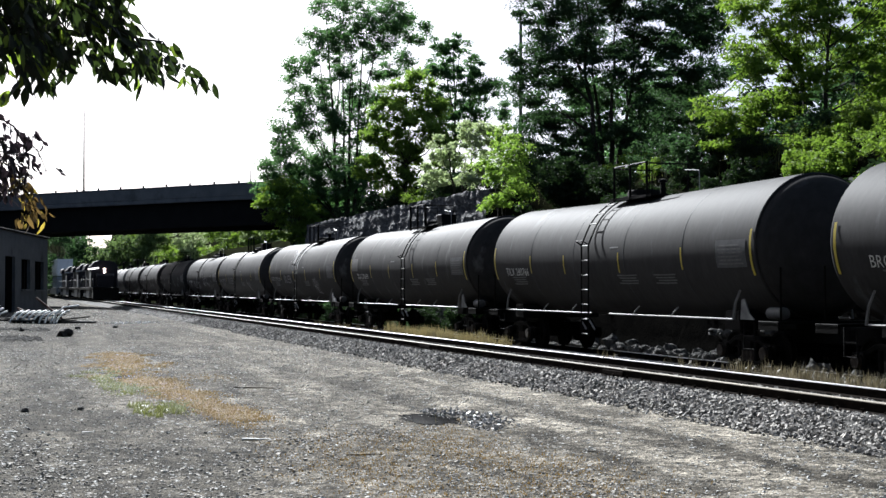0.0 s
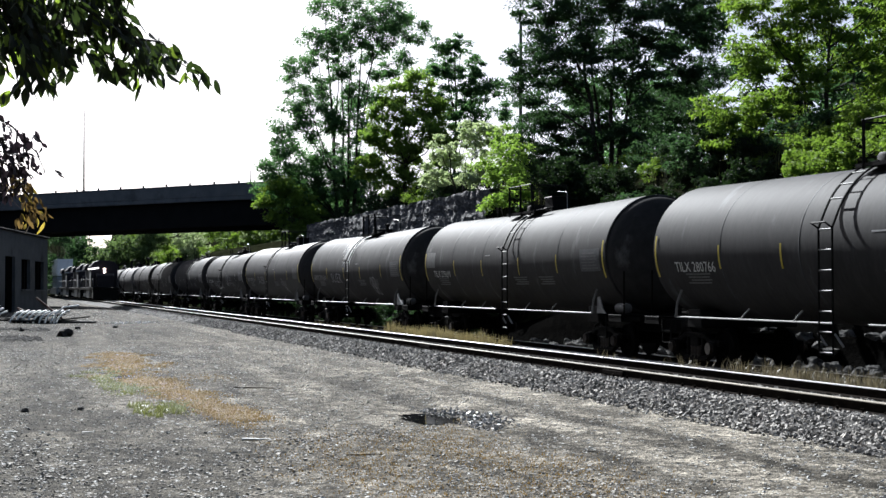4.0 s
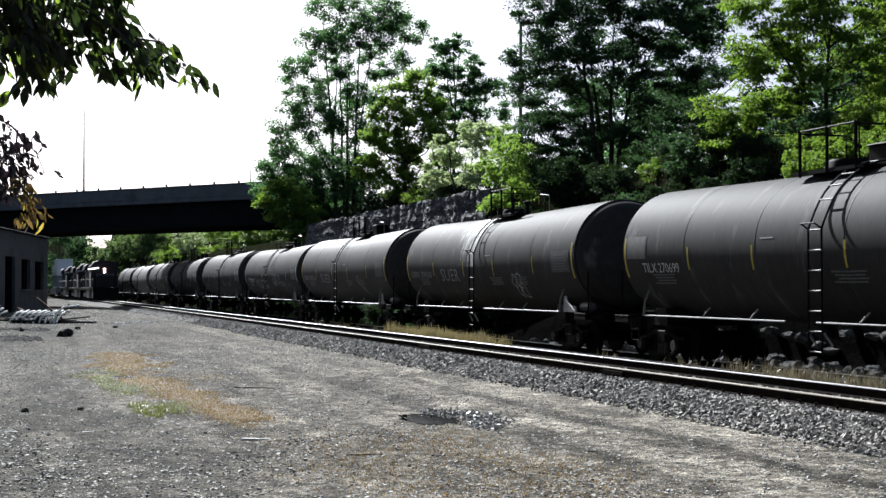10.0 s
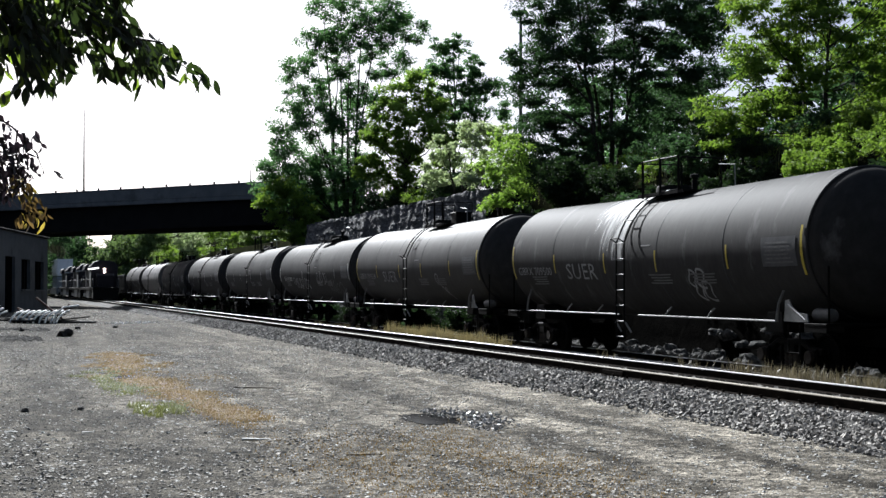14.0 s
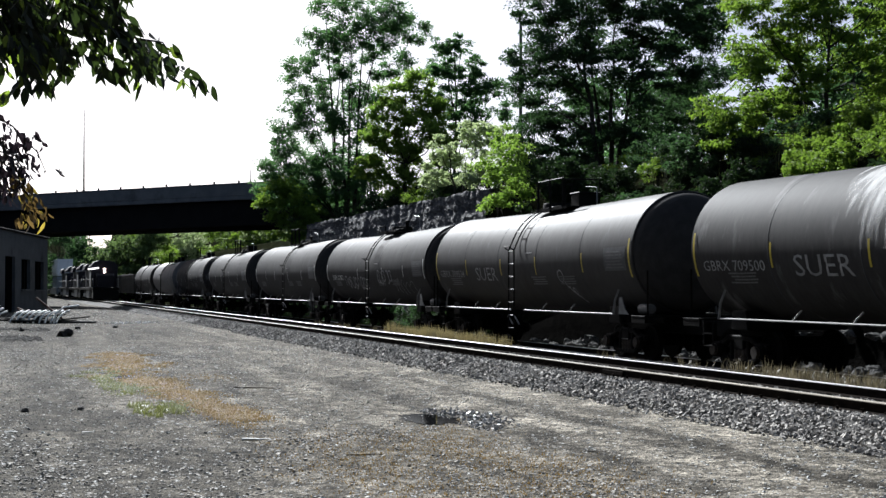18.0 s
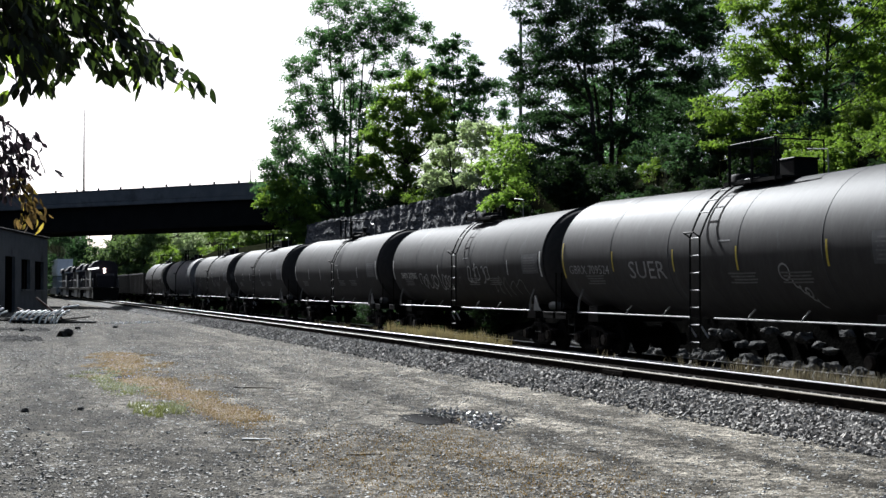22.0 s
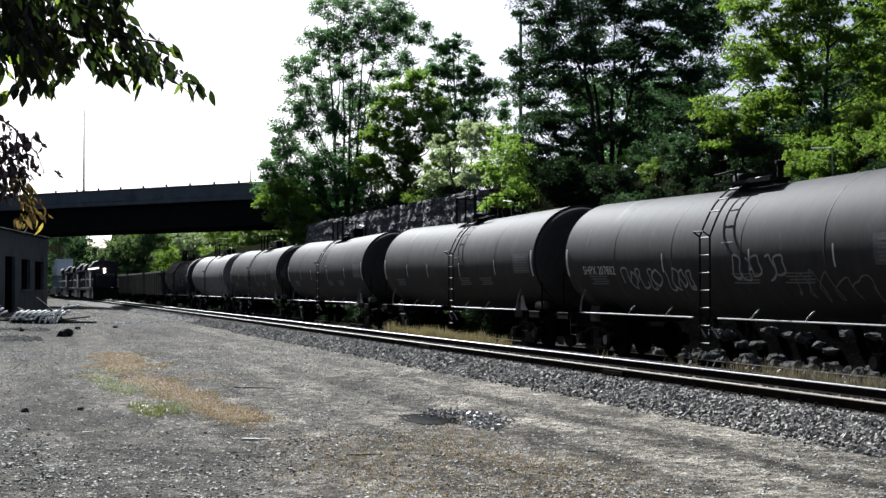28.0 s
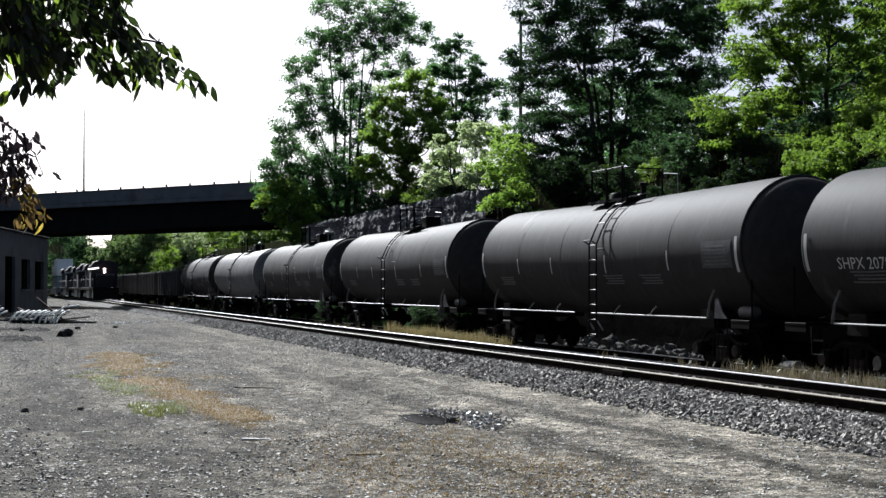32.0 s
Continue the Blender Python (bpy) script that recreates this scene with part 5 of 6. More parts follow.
def tree(label, x, y, blobs, material, seed, leaf=0.26, per=26, dens=5.0, clump=0.6, flat=0.6, stems=1, trunk=0.22, deep=0.8, category="tree",
         name="tree", droop=0.1, long=2.0, base=None):
    """blobs: (across, height, radius) of the masses of foliage."""
    z0 = float(ground_height(np.array(x), np.array(y))) if base is None else base
    t = thing(name, label, category, pose(x, y, 0, 0, 0, VIEW))
    r = random.Random(seed)
    depth = max(b[2] for b in blobs)
    masses = [(bx, r.uniform(-1, 1) * depth * deep, bz, br) for bx, bz, br in blobs]
    cs, rs = [], []
    wood = MB()
    tops = []
    for k in range(stems):
        hi = max(b[1] for b in blobs) * (1.0 if k == 0 else r.uniform(0.8, 0.97))
        lean = (k - (stems - 1) / 2) * 0.9 + r.uniform(-0.3, 0.3)
        dy = r.uniform(-0.5, 0.5) * (stems > 1)
        n = 7
        pts = [(lean * (0.25 + 0.95 * i / n) * (1 if stems > 1 else 0.4) + r.uniform(-0.1, 0.1), dy * (1 + i / n) + r.uniform(-0.1, 0.1), z0 - 0.4 + (hi - z0 + 0.2) * i / n) for i in range(n + 1)]
        wood.tube(pts, [trunk * (1 - 0.86 * i / n) for i in range(n + 1)], 8)
        tops.append(pts)
    for bx, by_, bz, br in masses:
        pts = min(tops, key=lambda q: abs(q[3][0] - bx))
        want = z0 + (bz - z0) * 0.6
        j = min(range(len(pts)), key=lambda q: abs(pts[q][2] - want))
        a, c = Vector(pts[j]), Vector((bx, by_, bz))
        m1 = a.lerp(c, 0.5) + Vector((r.uniform(-0.2, 0.2), r.uniform(-0.2, 0.2), -0.12 * (c - a).length * r.random()))
        wood.tube([a, m1, c], [trunk * 0.38, trunk * 0.22, trunk * 0.1], 6)
        for q in range(int(dens * br * br) + 3):
            while True:
                d = Vector((r.uniform(-1, 1), r.uniform(-1, 1), r.uniform(-1, 1)))
                if 0.15 < d.length < 1:
                    break
            d = d.normalized() * (d.length ** 0.6)
            e_ = c + Vector((d.x * br, d.y * br, d.z * br * 0.85))
            cs.append(e_)
            rs.append(clump * r.uniform(0.55, 1.25))
            if q % 3 == 0:
                wood.tube([c, c.lerp(e_, 0.6) + Vector((0, 0, -0.1)), e_], [trunk * 0.09, trunk * 0.06, 0.008], 4, False)
    part("trunk", wood, M_BARK, t, "dark bark trunk and limbs", smooth=60)
    me_ = leaf_cloud("crown", np.array([list(c) for c in cs]), np.array(rs), per, leaf, material, seed, flat, droop, long)
    part("crown", me_, None, t, "leafy crown")
    return t


SWAY = []
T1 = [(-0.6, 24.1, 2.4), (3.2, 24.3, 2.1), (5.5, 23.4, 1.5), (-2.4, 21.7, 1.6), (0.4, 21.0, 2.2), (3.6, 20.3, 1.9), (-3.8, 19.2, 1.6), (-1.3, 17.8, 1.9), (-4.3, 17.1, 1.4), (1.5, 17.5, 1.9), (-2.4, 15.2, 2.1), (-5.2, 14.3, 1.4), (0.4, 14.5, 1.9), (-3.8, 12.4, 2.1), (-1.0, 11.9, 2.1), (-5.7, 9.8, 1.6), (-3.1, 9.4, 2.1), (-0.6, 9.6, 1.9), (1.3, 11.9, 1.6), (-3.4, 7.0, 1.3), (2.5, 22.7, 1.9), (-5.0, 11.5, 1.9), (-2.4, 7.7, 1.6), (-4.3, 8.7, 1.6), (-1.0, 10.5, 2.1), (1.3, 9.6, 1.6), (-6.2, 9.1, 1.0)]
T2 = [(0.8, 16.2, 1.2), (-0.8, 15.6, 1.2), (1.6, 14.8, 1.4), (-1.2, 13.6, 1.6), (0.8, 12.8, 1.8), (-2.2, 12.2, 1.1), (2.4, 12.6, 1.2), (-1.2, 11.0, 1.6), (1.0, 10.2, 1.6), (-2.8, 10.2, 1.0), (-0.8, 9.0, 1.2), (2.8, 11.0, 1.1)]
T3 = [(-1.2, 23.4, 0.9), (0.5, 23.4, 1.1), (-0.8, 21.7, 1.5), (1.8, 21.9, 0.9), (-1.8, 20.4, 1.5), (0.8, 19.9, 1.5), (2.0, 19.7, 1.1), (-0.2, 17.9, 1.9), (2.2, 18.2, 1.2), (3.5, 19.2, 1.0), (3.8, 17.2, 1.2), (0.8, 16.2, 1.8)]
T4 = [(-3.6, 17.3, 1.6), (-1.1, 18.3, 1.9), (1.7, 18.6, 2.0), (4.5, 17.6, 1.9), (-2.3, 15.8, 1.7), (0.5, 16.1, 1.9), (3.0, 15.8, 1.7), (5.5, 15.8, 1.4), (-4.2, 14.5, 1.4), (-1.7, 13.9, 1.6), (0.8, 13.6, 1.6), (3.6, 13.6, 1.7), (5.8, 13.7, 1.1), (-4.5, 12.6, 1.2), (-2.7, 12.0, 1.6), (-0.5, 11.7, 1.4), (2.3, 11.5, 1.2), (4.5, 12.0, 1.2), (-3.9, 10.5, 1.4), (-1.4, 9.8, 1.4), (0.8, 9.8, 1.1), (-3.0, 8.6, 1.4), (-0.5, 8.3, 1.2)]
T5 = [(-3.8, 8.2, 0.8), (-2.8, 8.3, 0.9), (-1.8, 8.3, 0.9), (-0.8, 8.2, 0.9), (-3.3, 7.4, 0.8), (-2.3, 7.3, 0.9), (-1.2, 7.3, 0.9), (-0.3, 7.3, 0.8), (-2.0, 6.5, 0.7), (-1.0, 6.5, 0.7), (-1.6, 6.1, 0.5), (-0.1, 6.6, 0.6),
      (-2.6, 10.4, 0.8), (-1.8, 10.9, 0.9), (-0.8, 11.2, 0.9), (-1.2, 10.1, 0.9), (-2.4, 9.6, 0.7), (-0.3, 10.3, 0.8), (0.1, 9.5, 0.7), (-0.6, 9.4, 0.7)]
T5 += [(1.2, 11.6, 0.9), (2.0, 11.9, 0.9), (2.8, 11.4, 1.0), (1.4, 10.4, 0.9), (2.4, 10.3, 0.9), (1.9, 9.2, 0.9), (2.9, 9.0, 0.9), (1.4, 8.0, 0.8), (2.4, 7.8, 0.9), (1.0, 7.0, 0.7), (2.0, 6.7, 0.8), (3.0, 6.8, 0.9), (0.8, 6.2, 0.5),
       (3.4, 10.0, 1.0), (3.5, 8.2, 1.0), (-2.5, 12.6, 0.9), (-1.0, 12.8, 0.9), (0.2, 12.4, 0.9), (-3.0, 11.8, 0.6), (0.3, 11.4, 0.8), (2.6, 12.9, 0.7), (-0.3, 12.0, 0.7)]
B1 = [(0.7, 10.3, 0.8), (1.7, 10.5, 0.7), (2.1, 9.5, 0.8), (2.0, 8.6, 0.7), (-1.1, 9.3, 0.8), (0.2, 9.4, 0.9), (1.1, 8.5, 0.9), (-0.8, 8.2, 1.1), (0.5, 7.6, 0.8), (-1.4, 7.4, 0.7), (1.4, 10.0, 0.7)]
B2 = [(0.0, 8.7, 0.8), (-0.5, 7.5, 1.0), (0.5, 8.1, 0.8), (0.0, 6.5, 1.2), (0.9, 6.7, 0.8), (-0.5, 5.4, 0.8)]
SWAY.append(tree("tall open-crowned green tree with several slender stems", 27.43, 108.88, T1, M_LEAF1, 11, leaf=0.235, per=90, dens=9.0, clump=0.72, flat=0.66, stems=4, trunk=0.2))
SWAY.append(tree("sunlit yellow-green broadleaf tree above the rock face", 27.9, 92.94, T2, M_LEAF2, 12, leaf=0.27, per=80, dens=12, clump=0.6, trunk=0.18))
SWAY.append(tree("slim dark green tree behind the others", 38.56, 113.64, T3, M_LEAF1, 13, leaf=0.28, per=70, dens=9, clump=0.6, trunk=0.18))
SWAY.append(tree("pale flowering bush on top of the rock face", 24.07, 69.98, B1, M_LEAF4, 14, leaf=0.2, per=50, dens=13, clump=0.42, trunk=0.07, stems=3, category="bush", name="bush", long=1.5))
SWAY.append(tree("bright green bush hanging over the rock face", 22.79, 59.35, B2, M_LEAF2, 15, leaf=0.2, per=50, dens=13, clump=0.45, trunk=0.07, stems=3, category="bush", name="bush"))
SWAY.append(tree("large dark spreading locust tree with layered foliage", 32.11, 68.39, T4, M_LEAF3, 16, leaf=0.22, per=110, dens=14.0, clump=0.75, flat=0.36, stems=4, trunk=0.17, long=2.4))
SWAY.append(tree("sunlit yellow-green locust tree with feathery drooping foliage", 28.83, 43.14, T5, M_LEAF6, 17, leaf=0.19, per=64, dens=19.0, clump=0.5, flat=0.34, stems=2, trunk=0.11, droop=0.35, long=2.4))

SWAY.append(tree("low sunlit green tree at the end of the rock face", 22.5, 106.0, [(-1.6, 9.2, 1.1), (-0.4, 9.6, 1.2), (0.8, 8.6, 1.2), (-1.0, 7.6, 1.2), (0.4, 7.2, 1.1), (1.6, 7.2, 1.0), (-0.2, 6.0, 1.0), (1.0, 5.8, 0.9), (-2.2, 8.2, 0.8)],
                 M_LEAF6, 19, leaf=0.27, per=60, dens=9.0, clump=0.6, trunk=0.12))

# wood behind, and undergrowth along the slope, partly with shade put into the leaf colour
tree("tree behind the sunlit locust, shade put into its leaf colour", 34.6, 54.0, [(-2.2, 9.2, 1.2), (-0.8, 10.4, 1.3), (0.8, 9.8, 1.3), (2.2, 8.8, 1.4), (0.2, 8.0, 1.3), (-1.4, 7.6, 1.1), (3.2, 10.6, 1.3), (3.6, 7.4, 1.2)], M_LEAF5, 38, leaf=0.26, per=60, dens=9.0, clump=0.7, trunk=0.16)
rr = random.Random(31)
for i, (x, y, hh, w, mt) in enumerate([(41, 74, 10, 4.5, M_LEAF3), (45, 60, 10, 5, M_LEAF3), (39, 50, 10, 4, M_LEAF3), (44, 88, 8, 5, M_LEAF1), (37.5, 36, 9, 4, M_LEAF3), (50, 104, 6, 5, M_LEAF3), (33, 29, 8, 3, M_LEAF6)]):
    z0 = float(hill(np.array(x)))
    bl = [(rr.uniform(-w, w), z0 + rr.uniform(1.5, hh), rr.uniform(1.0, 1.8)) for _ in range(13)]
    tree("green woodland tree standing on the hillside", x, y, bl, mt, 40 + i, leaf=0.36, per=40, dens=5.0, clump=0.85, trunk=0.16)
protos = []
# shade is put into the colour of three of these five bushes
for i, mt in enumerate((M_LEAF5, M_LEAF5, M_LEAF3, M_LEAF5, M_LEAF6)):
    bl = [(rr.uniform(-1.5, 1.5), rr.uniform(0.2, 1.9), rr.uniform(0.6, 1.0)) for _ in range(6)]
    protos.append(tree("dense undergrowth bush on the embankment", 23.0 + i, 30.0 + 3 * i, bl, mt, 70 + i, leaf=0.22, per=40, dens=11, clump=0.45, trunk=0.05, stems=2, category="bush", name="bush", base=0.0))
    tagged(protos[-1], group="undergrowth bushes")
spots = [(rr.uniform(21.2, 23.0 + 3.6 * max(0, i - 52) / 24), 12 + 0.62 * i + rr.uniform(-1, 1)) for i in range(76)] + [(rr.uniform(21.6, 24.6), 57 + 0.7 * i) for i in range(9)] + [(rr.uniform(21.5, 22.4), 14 + 1.5 * i + rr.uniform(-0.5, 0.5)) for i in range(28)] + [(rr.uniform(23.6, 27.5), 13 + 0.62 * i) for i in range(76)] + [(rr.uniform(26.5, 30), 62 + 2.6 * i) for i in range(14)] + [(rr.uniform(19.9, 21.2), 58 + 1.9 * i) for i in range(46)]
spots = [(x + 1.7 if x < 22.7 and y < 57 else x, y) for x, y in spots] + [(rr.uniform(24.0, 27.6), 28.5 + 0.5 * i) for i in range(20)] + [(rr.uniform(24.2, 29.0), 80 + 2.0 * i) for i in range(14)] + [(rr.uniform(23.2, 27.5), 27 + 0.8 * i) for i in range(20)]
for i, (x, y) in enumerate(spots):
    z0 = float(ground_height(np.array(x), np.array(y))) - 0.05
    m = pose(x, y, z0, 0, 0, rr.uniform(0, 360))
    if (x > 23.5 and y < 58) or (x < 21.4 and y > 57):
        m = m @ Matrix.Scale(rr.uniform(0.5, 0.75), 4)
    if i < len(protos):
        protos[i].matrix_basis = m
    else:
        copy_thing(protos[4 if x > 23.5 and (y < 40 or i % 7 == 0) and y < 80 else (i * 7 + i // 5) % (5 if i % 9 == 0 and x > 23 else 4)], m)
# far trees beyond the bridge
for i in range(20):
    y = 238 + rr.uniform(0, 50)
    x = -22 + i * 4.6 + rr.uniform(-2, 2)
    bl = [(rr.uniform(-6, 6), rr.uniform(1.0, 11.5 + 2 * (i % 3)), rr.uniform(1.8, 3.0)) for _ in range(16)]
    bl = [q for q in bl if abs((x + q[0]) / y - 0.0695) > 0.0115 or q[1] + q[2] < 10.2]
    tree("distant green broadleaf tree beyond the bridge", x, y, bl, (M_LEAF3 if i < 9 else M_LEAF6 if i in (11, 14) else M_LEAF4 if i > 12 and i % 3 else M_LEAF7), 120 + i, leaf=0.55, per=34, dens=3.0, clump=1.2, trunk=0.25, base=0.0)

# unseen trees added left of the view, to shade the yard's edge
for i, (x, y, hh) in enumerate(((-3.4, 24.0, 7.5), (-3.3, 31.0, 8.5), (-3.4, 40.0, 8.0), (-3.2, 51.0, 9.0), (-3.4, 64.0, 8.0), (-3.4, 78.0, 8.5))):
    bl = [(rr.uniform(-1.6, 0.9), rr.uniform(hh * 0.5, hh), rr.uniform(0.7, 1.1)) for _ in range(10)]
    tree("unseen green broadleaf tree added to shade the yard edge", x, y, bl, M_LEAF1, 160 + i, leaf=0.24, per=30, dens=6.0, clump=0.55, trunk=0.14, base=YARD)

# ---- utility pole in the wood ----
M_POLE = mat("weathered_grey_pole", (0.09, 0.085, 0.08), (0.15, 0.142, 0.132), scale=4, rough=0.9, bump=0.4, stretch=(3, 3, 0.5))
up = thing("utility_pole", "old grey wooden utility pole among the trees", "utility pole", pose(33.9, 86.0, 7.4))
part("pole", MB().tube([(0, 0, 0), (0.05, 0, 12.5)], [0.14, 0.1], 10), M_POLE, up, smooth=50)

# ---- overhanging branches close to the eye ----
TWIGS = [
    [(1.22, 3.17), (1.68, 3.01), (2.02, 2.88), (2.17, 2.8), (2.27, 2.73)],
    [(1.22, 3.01), (1.53, 2.91), (1.76, 2.78)],
    [(1.27, 2.91), (1.48, 2.81), (1.53, 2.73)],
    [(1.53, 3.17), (1.81, 2.99), (1.97, 2.91), (2.05, 2.75)],
    [(1.76, 3.06), (1.93, 2.91), (1.96, 2.75)],
    [(1.22, 2.6), (1.37, 2.51), (1.48, 2.39), (1.53, 2.29)],
    [(1.22, 2.5), (1.37, 2.39), (1.45, 2.26)],
    [(1.36, 2.26), (1.42, 2.14), (1.44, 2.03)],
    [(1.42, 2.26), (1.51, 2.16), (1.54, 2.06)],
    [(1.37, 3.22), (1.61, 3.01), (1.71, 2.86)],
    [(1.63, 3.22), (1.87, 3.06), (1.93, 2.99)],
    [(2.02, 2.88), (2.12, 2.87), (2.16, 2.82)],
    [(2.02, 2.87), (2.11, 2.75), (2.15, 2.7)],
    [(1.22, 2.91), (1.43, 3.01), (1.61, 2.83)],
    [(1.89, 2.83), (1.99, 2.73)],
    [(1.22, 3.09), (1.45, 2.93), (1.66, 2.73)],
    [(1.48, 3.22), (1.74, 2.93), (1.87, 2.78)],
]
near_tree = thing("overhanging_tree", "dark leafy tree with drooping pointed leaves, branches hanging into view", "tree", pose(-1.29, 6.95, YARD, 0, 0, VIEW))
part("trunk", MB().tube([(-0.9, 0, -0.2), (-0.85, 0.05, 1.5), (-0.5, 0, 3.0), (0.2, 0.05, 4.0)], [0.16, 0.14, 0.12, 0.07], 10)
     .tube([(-0.7, 0.02, 2.2), (0.3, 0.0, 3.1), (1.2, 0, 3.38)], [0.09, 0.06, 0.03], 8).tube([(-0.8, 0, 1.8), (0.2, 0.1, 2.6), (1.22, 0.0, 2.75)], [0.07, 0.04, 0.015], 8), M_BARK, near_tree, "dark trunk and boughs", smooth=50)


def leaf_blade(mb, p, d, size, width, twist, r, bend=0.35):
    """A pointed leaf, folded along its rib and curled."""
    d = d.normalized()
    side = d.cross(Vector((math.sin(twist), math.cos(twist), 0.3))).normalized()
    nor = side.cross(d)
    rows = [(0.0, 0.0), (0.18, 0.62), (0.42, 1.0), (0.68, 0.78), (0.88, 0.34), (1.0, 0.0)]
    curl = r.uniform(-0.7 * bend, bend)
    vs = []
    for t, w in rows:
        mid_ = p + d * size * t + nor * size * curl * t * t
        vs += [mid_ + side * width * w * 0.5 + nor * width * 0.18 * w, mid_, mid_ - side * width * w * 0.5 + nor * width * 0.18 * w]
    fs = []
    for i in range(len(rows) - 1):
        a = i * 3
        fs += [(a, a + 1, a + 4, a + 3), (a + 1, a + 2, a + 5, a + 4)]
    mb.add(vs, fs)


SPRAYS = []
r2 = random.Random(5)
for i in range(34):
    a0, b0 = r2.uniform(1.15, 1.85), r2.uniform(2.86, 3.3)
    TWIGS.append([(a0, b0), (a0 + r2.uniform(0.05, 0.12), b0 - r2.uniform(0.02, 0.1)), (a0 + r2.uniform(0.06, 0.2), max(2.72, b0 - r2.uniform(0.12, 0.26)))])
for i in range(22):
    a0, b0 = r2.uniform(1.24, 1.43), r2.uniform(2.26, 2.54)
    TWIGS.append([(a0, b0), (a0 + r2.uniform(0.0, 0.06), b0 - 0.08), (a0 + r2.uniform(0.02, 0.08), max(2.16, b0 - r2.uniform(0.12, 0.22)))])
TWIGS += [[(1.50, 2.80), (1.52, 2.70), (1.54, 2.60)], [(1.56, 2.80), (1.585, 2.70), (1.60, 2.64)]]
rr = random.Random(77)
ZOFF = -YARD
for i, tw in enumerate(TWIGS):
    old = i in (7, 8)
    low = tw[0][1] < 2.62 and not old
    wood, leaves, yell, lit = MB(), MB(), MB(), MB()
    dy = rr.uniform(-0.35, 0.35)
    pts = [Vector((a, dy + rr.uniform(-0.03, 0.03), b + ZOFF)) for a, b in tw]
    org = pts[0].copy()
    loc = [q - org for q in pts]
    wood.tube(loc, [0.006 * (1 - 0.7 * j / (len(loc) - 1)) for j in range(len(loc))], 5)
    for j in range(len(loc) - 1):
        a, b = loc[j], loc[j + 1]
        n = max(2, int((b - a).length / (0.011 if not old else 0.0065)))
        for q in range(n):
            p = a.lerp(b, (q + rr.random()) / n * (0.88 if j == len(loc) - 2 else 1.0))
            d = Vector((rr.uniform(-0.75, 0.75), rr.uniform(-0.75, 0.75), -0.75 + rr.uniform(-0.3, 0.55))) + (b - a).normalized() * 0.45
            off = Vector((rr.uniform(-0.055, 0.055), rr.uniform(-0.09, 0.09), rr.uniform(-0.03, 0.03)))
            sz = rr.uniform(0.055, 0.125) * (0.44 if low else 0.56 if old else 0.95)
            # a tenth of the upper leaves take the copy coloured as sunlit
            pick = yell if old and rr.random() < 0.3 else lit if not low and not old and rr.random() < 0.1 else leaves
            leaf_blade(pick, p + off, d, sz, sz * (rr.uniform(0.42, 0.68) if low else rr.uniform(0.28, 0.46)), rr.uniform(0, 6.3), rr, 0.9 if low or old else 0.35)
    sp = part("branch", wood, M_BARK, near_tree, "thin drooping twig", pose(*org), smooth=60)
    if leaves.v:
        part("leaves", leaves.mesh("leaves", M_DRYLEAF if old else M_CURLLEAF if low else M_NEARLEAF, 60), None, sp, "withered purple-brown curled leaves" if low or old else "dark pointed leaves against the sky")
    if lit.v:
        part("leaves", lit.mesh("leaves", M_SUNLEAF, 60), None, sp, "green leaves in a brighter copy colour, as if sunlit")
    if yell.v:
        part("leaves", yell.mesh("leaves", M_OLDLEAF, 60), None, sp, "yellowing curled leaves")
    SPRAYS.append((sp, org, rr.uniform(0, 6.3)))

# ---- weeds and grass ----


def blades(name, p, hgt, material, seed, lean=0.35, width=0.05):
    g_ = np.random.default_rng(seed)
    n = len(p)
    h_ = hgt * (0.5 + g_.random(n))
    az = g_.random(n) * 6.283
    d = np.stack([np.cos(az), np.sin(az), np.zeros(n)], -1)
    s = np.stack([-np.sin(az), np.cos(az), np.zeros(n)], -1)
    ln = (lean * g_.random(n))[:, None]
    up_ = np.array([0, 0, 1.0])
    w = (width * h_)[:, None]
    H = h_[:, None]
    v = np.stack([p - s * w, p + s * w, p + up_ * H * 0.55 + d * ln * H * 0.35 + s * w * 0.7, p + up_ * H * 0.55 + d * ln * H * 0.35 - s * w * 0.7, p + up_ * H * (1 - 0.3 * ln) + d * ln * H], 1).reshape(-1, 3)
    i = np.arange(n)[:, None] * 5
    f = (i + np.array([[0, 1, 2, 3]])).tolist() + (i + np.array([[3, 2, 4]])).tolist()
    return arrays(name, v.tolist(), f, material)


def clumped(n, x0, x1, y0, y1, k, spread, seed):
    g_ = np.random.default_rng(seed)
    cx, cy = g_.uniform(x0, x1, k), g_.uniform(y0, y1, k)
    j = g_.integers(0, k, n)
    return cx[j] + g_.normal(size=n) * spread, cy[j] + g_.normal(size=n) * spread * 2.5


def grass(label, x, y, zf, hgt, material, seed, lean=0.4, width=0.05, category="grass"):
    ob = new("grass", blades("grass", np.stack([x, y, zf], -1), hgt, material, seed, lean, width))
    return tagged(ob, label, category, kind="stuff")




def patches(rows, k, spread, seed):
    """Tufts gathered in long patches: (x, y, half width, half length, blades)."""
    g_ = np.random.default_rng(seed)
    xs_, ys_ = [], []
    for px_, py_, sx_, sy_, n_ in rows:
        tx, ty = px_ + g_.normal(size=k) * sx_, py_ + g_.normal(size=k) * sy_
        j_ = g_.integers(0, k, n_)
        xs_.append(tx[j_] + g_.normal(size=n_) * spread)
        ys_.append(ty[j_] + g_.normal(size=n_) * spread * 2.2)
    return np.concatenate(xs_), np.concatenate(ys_)


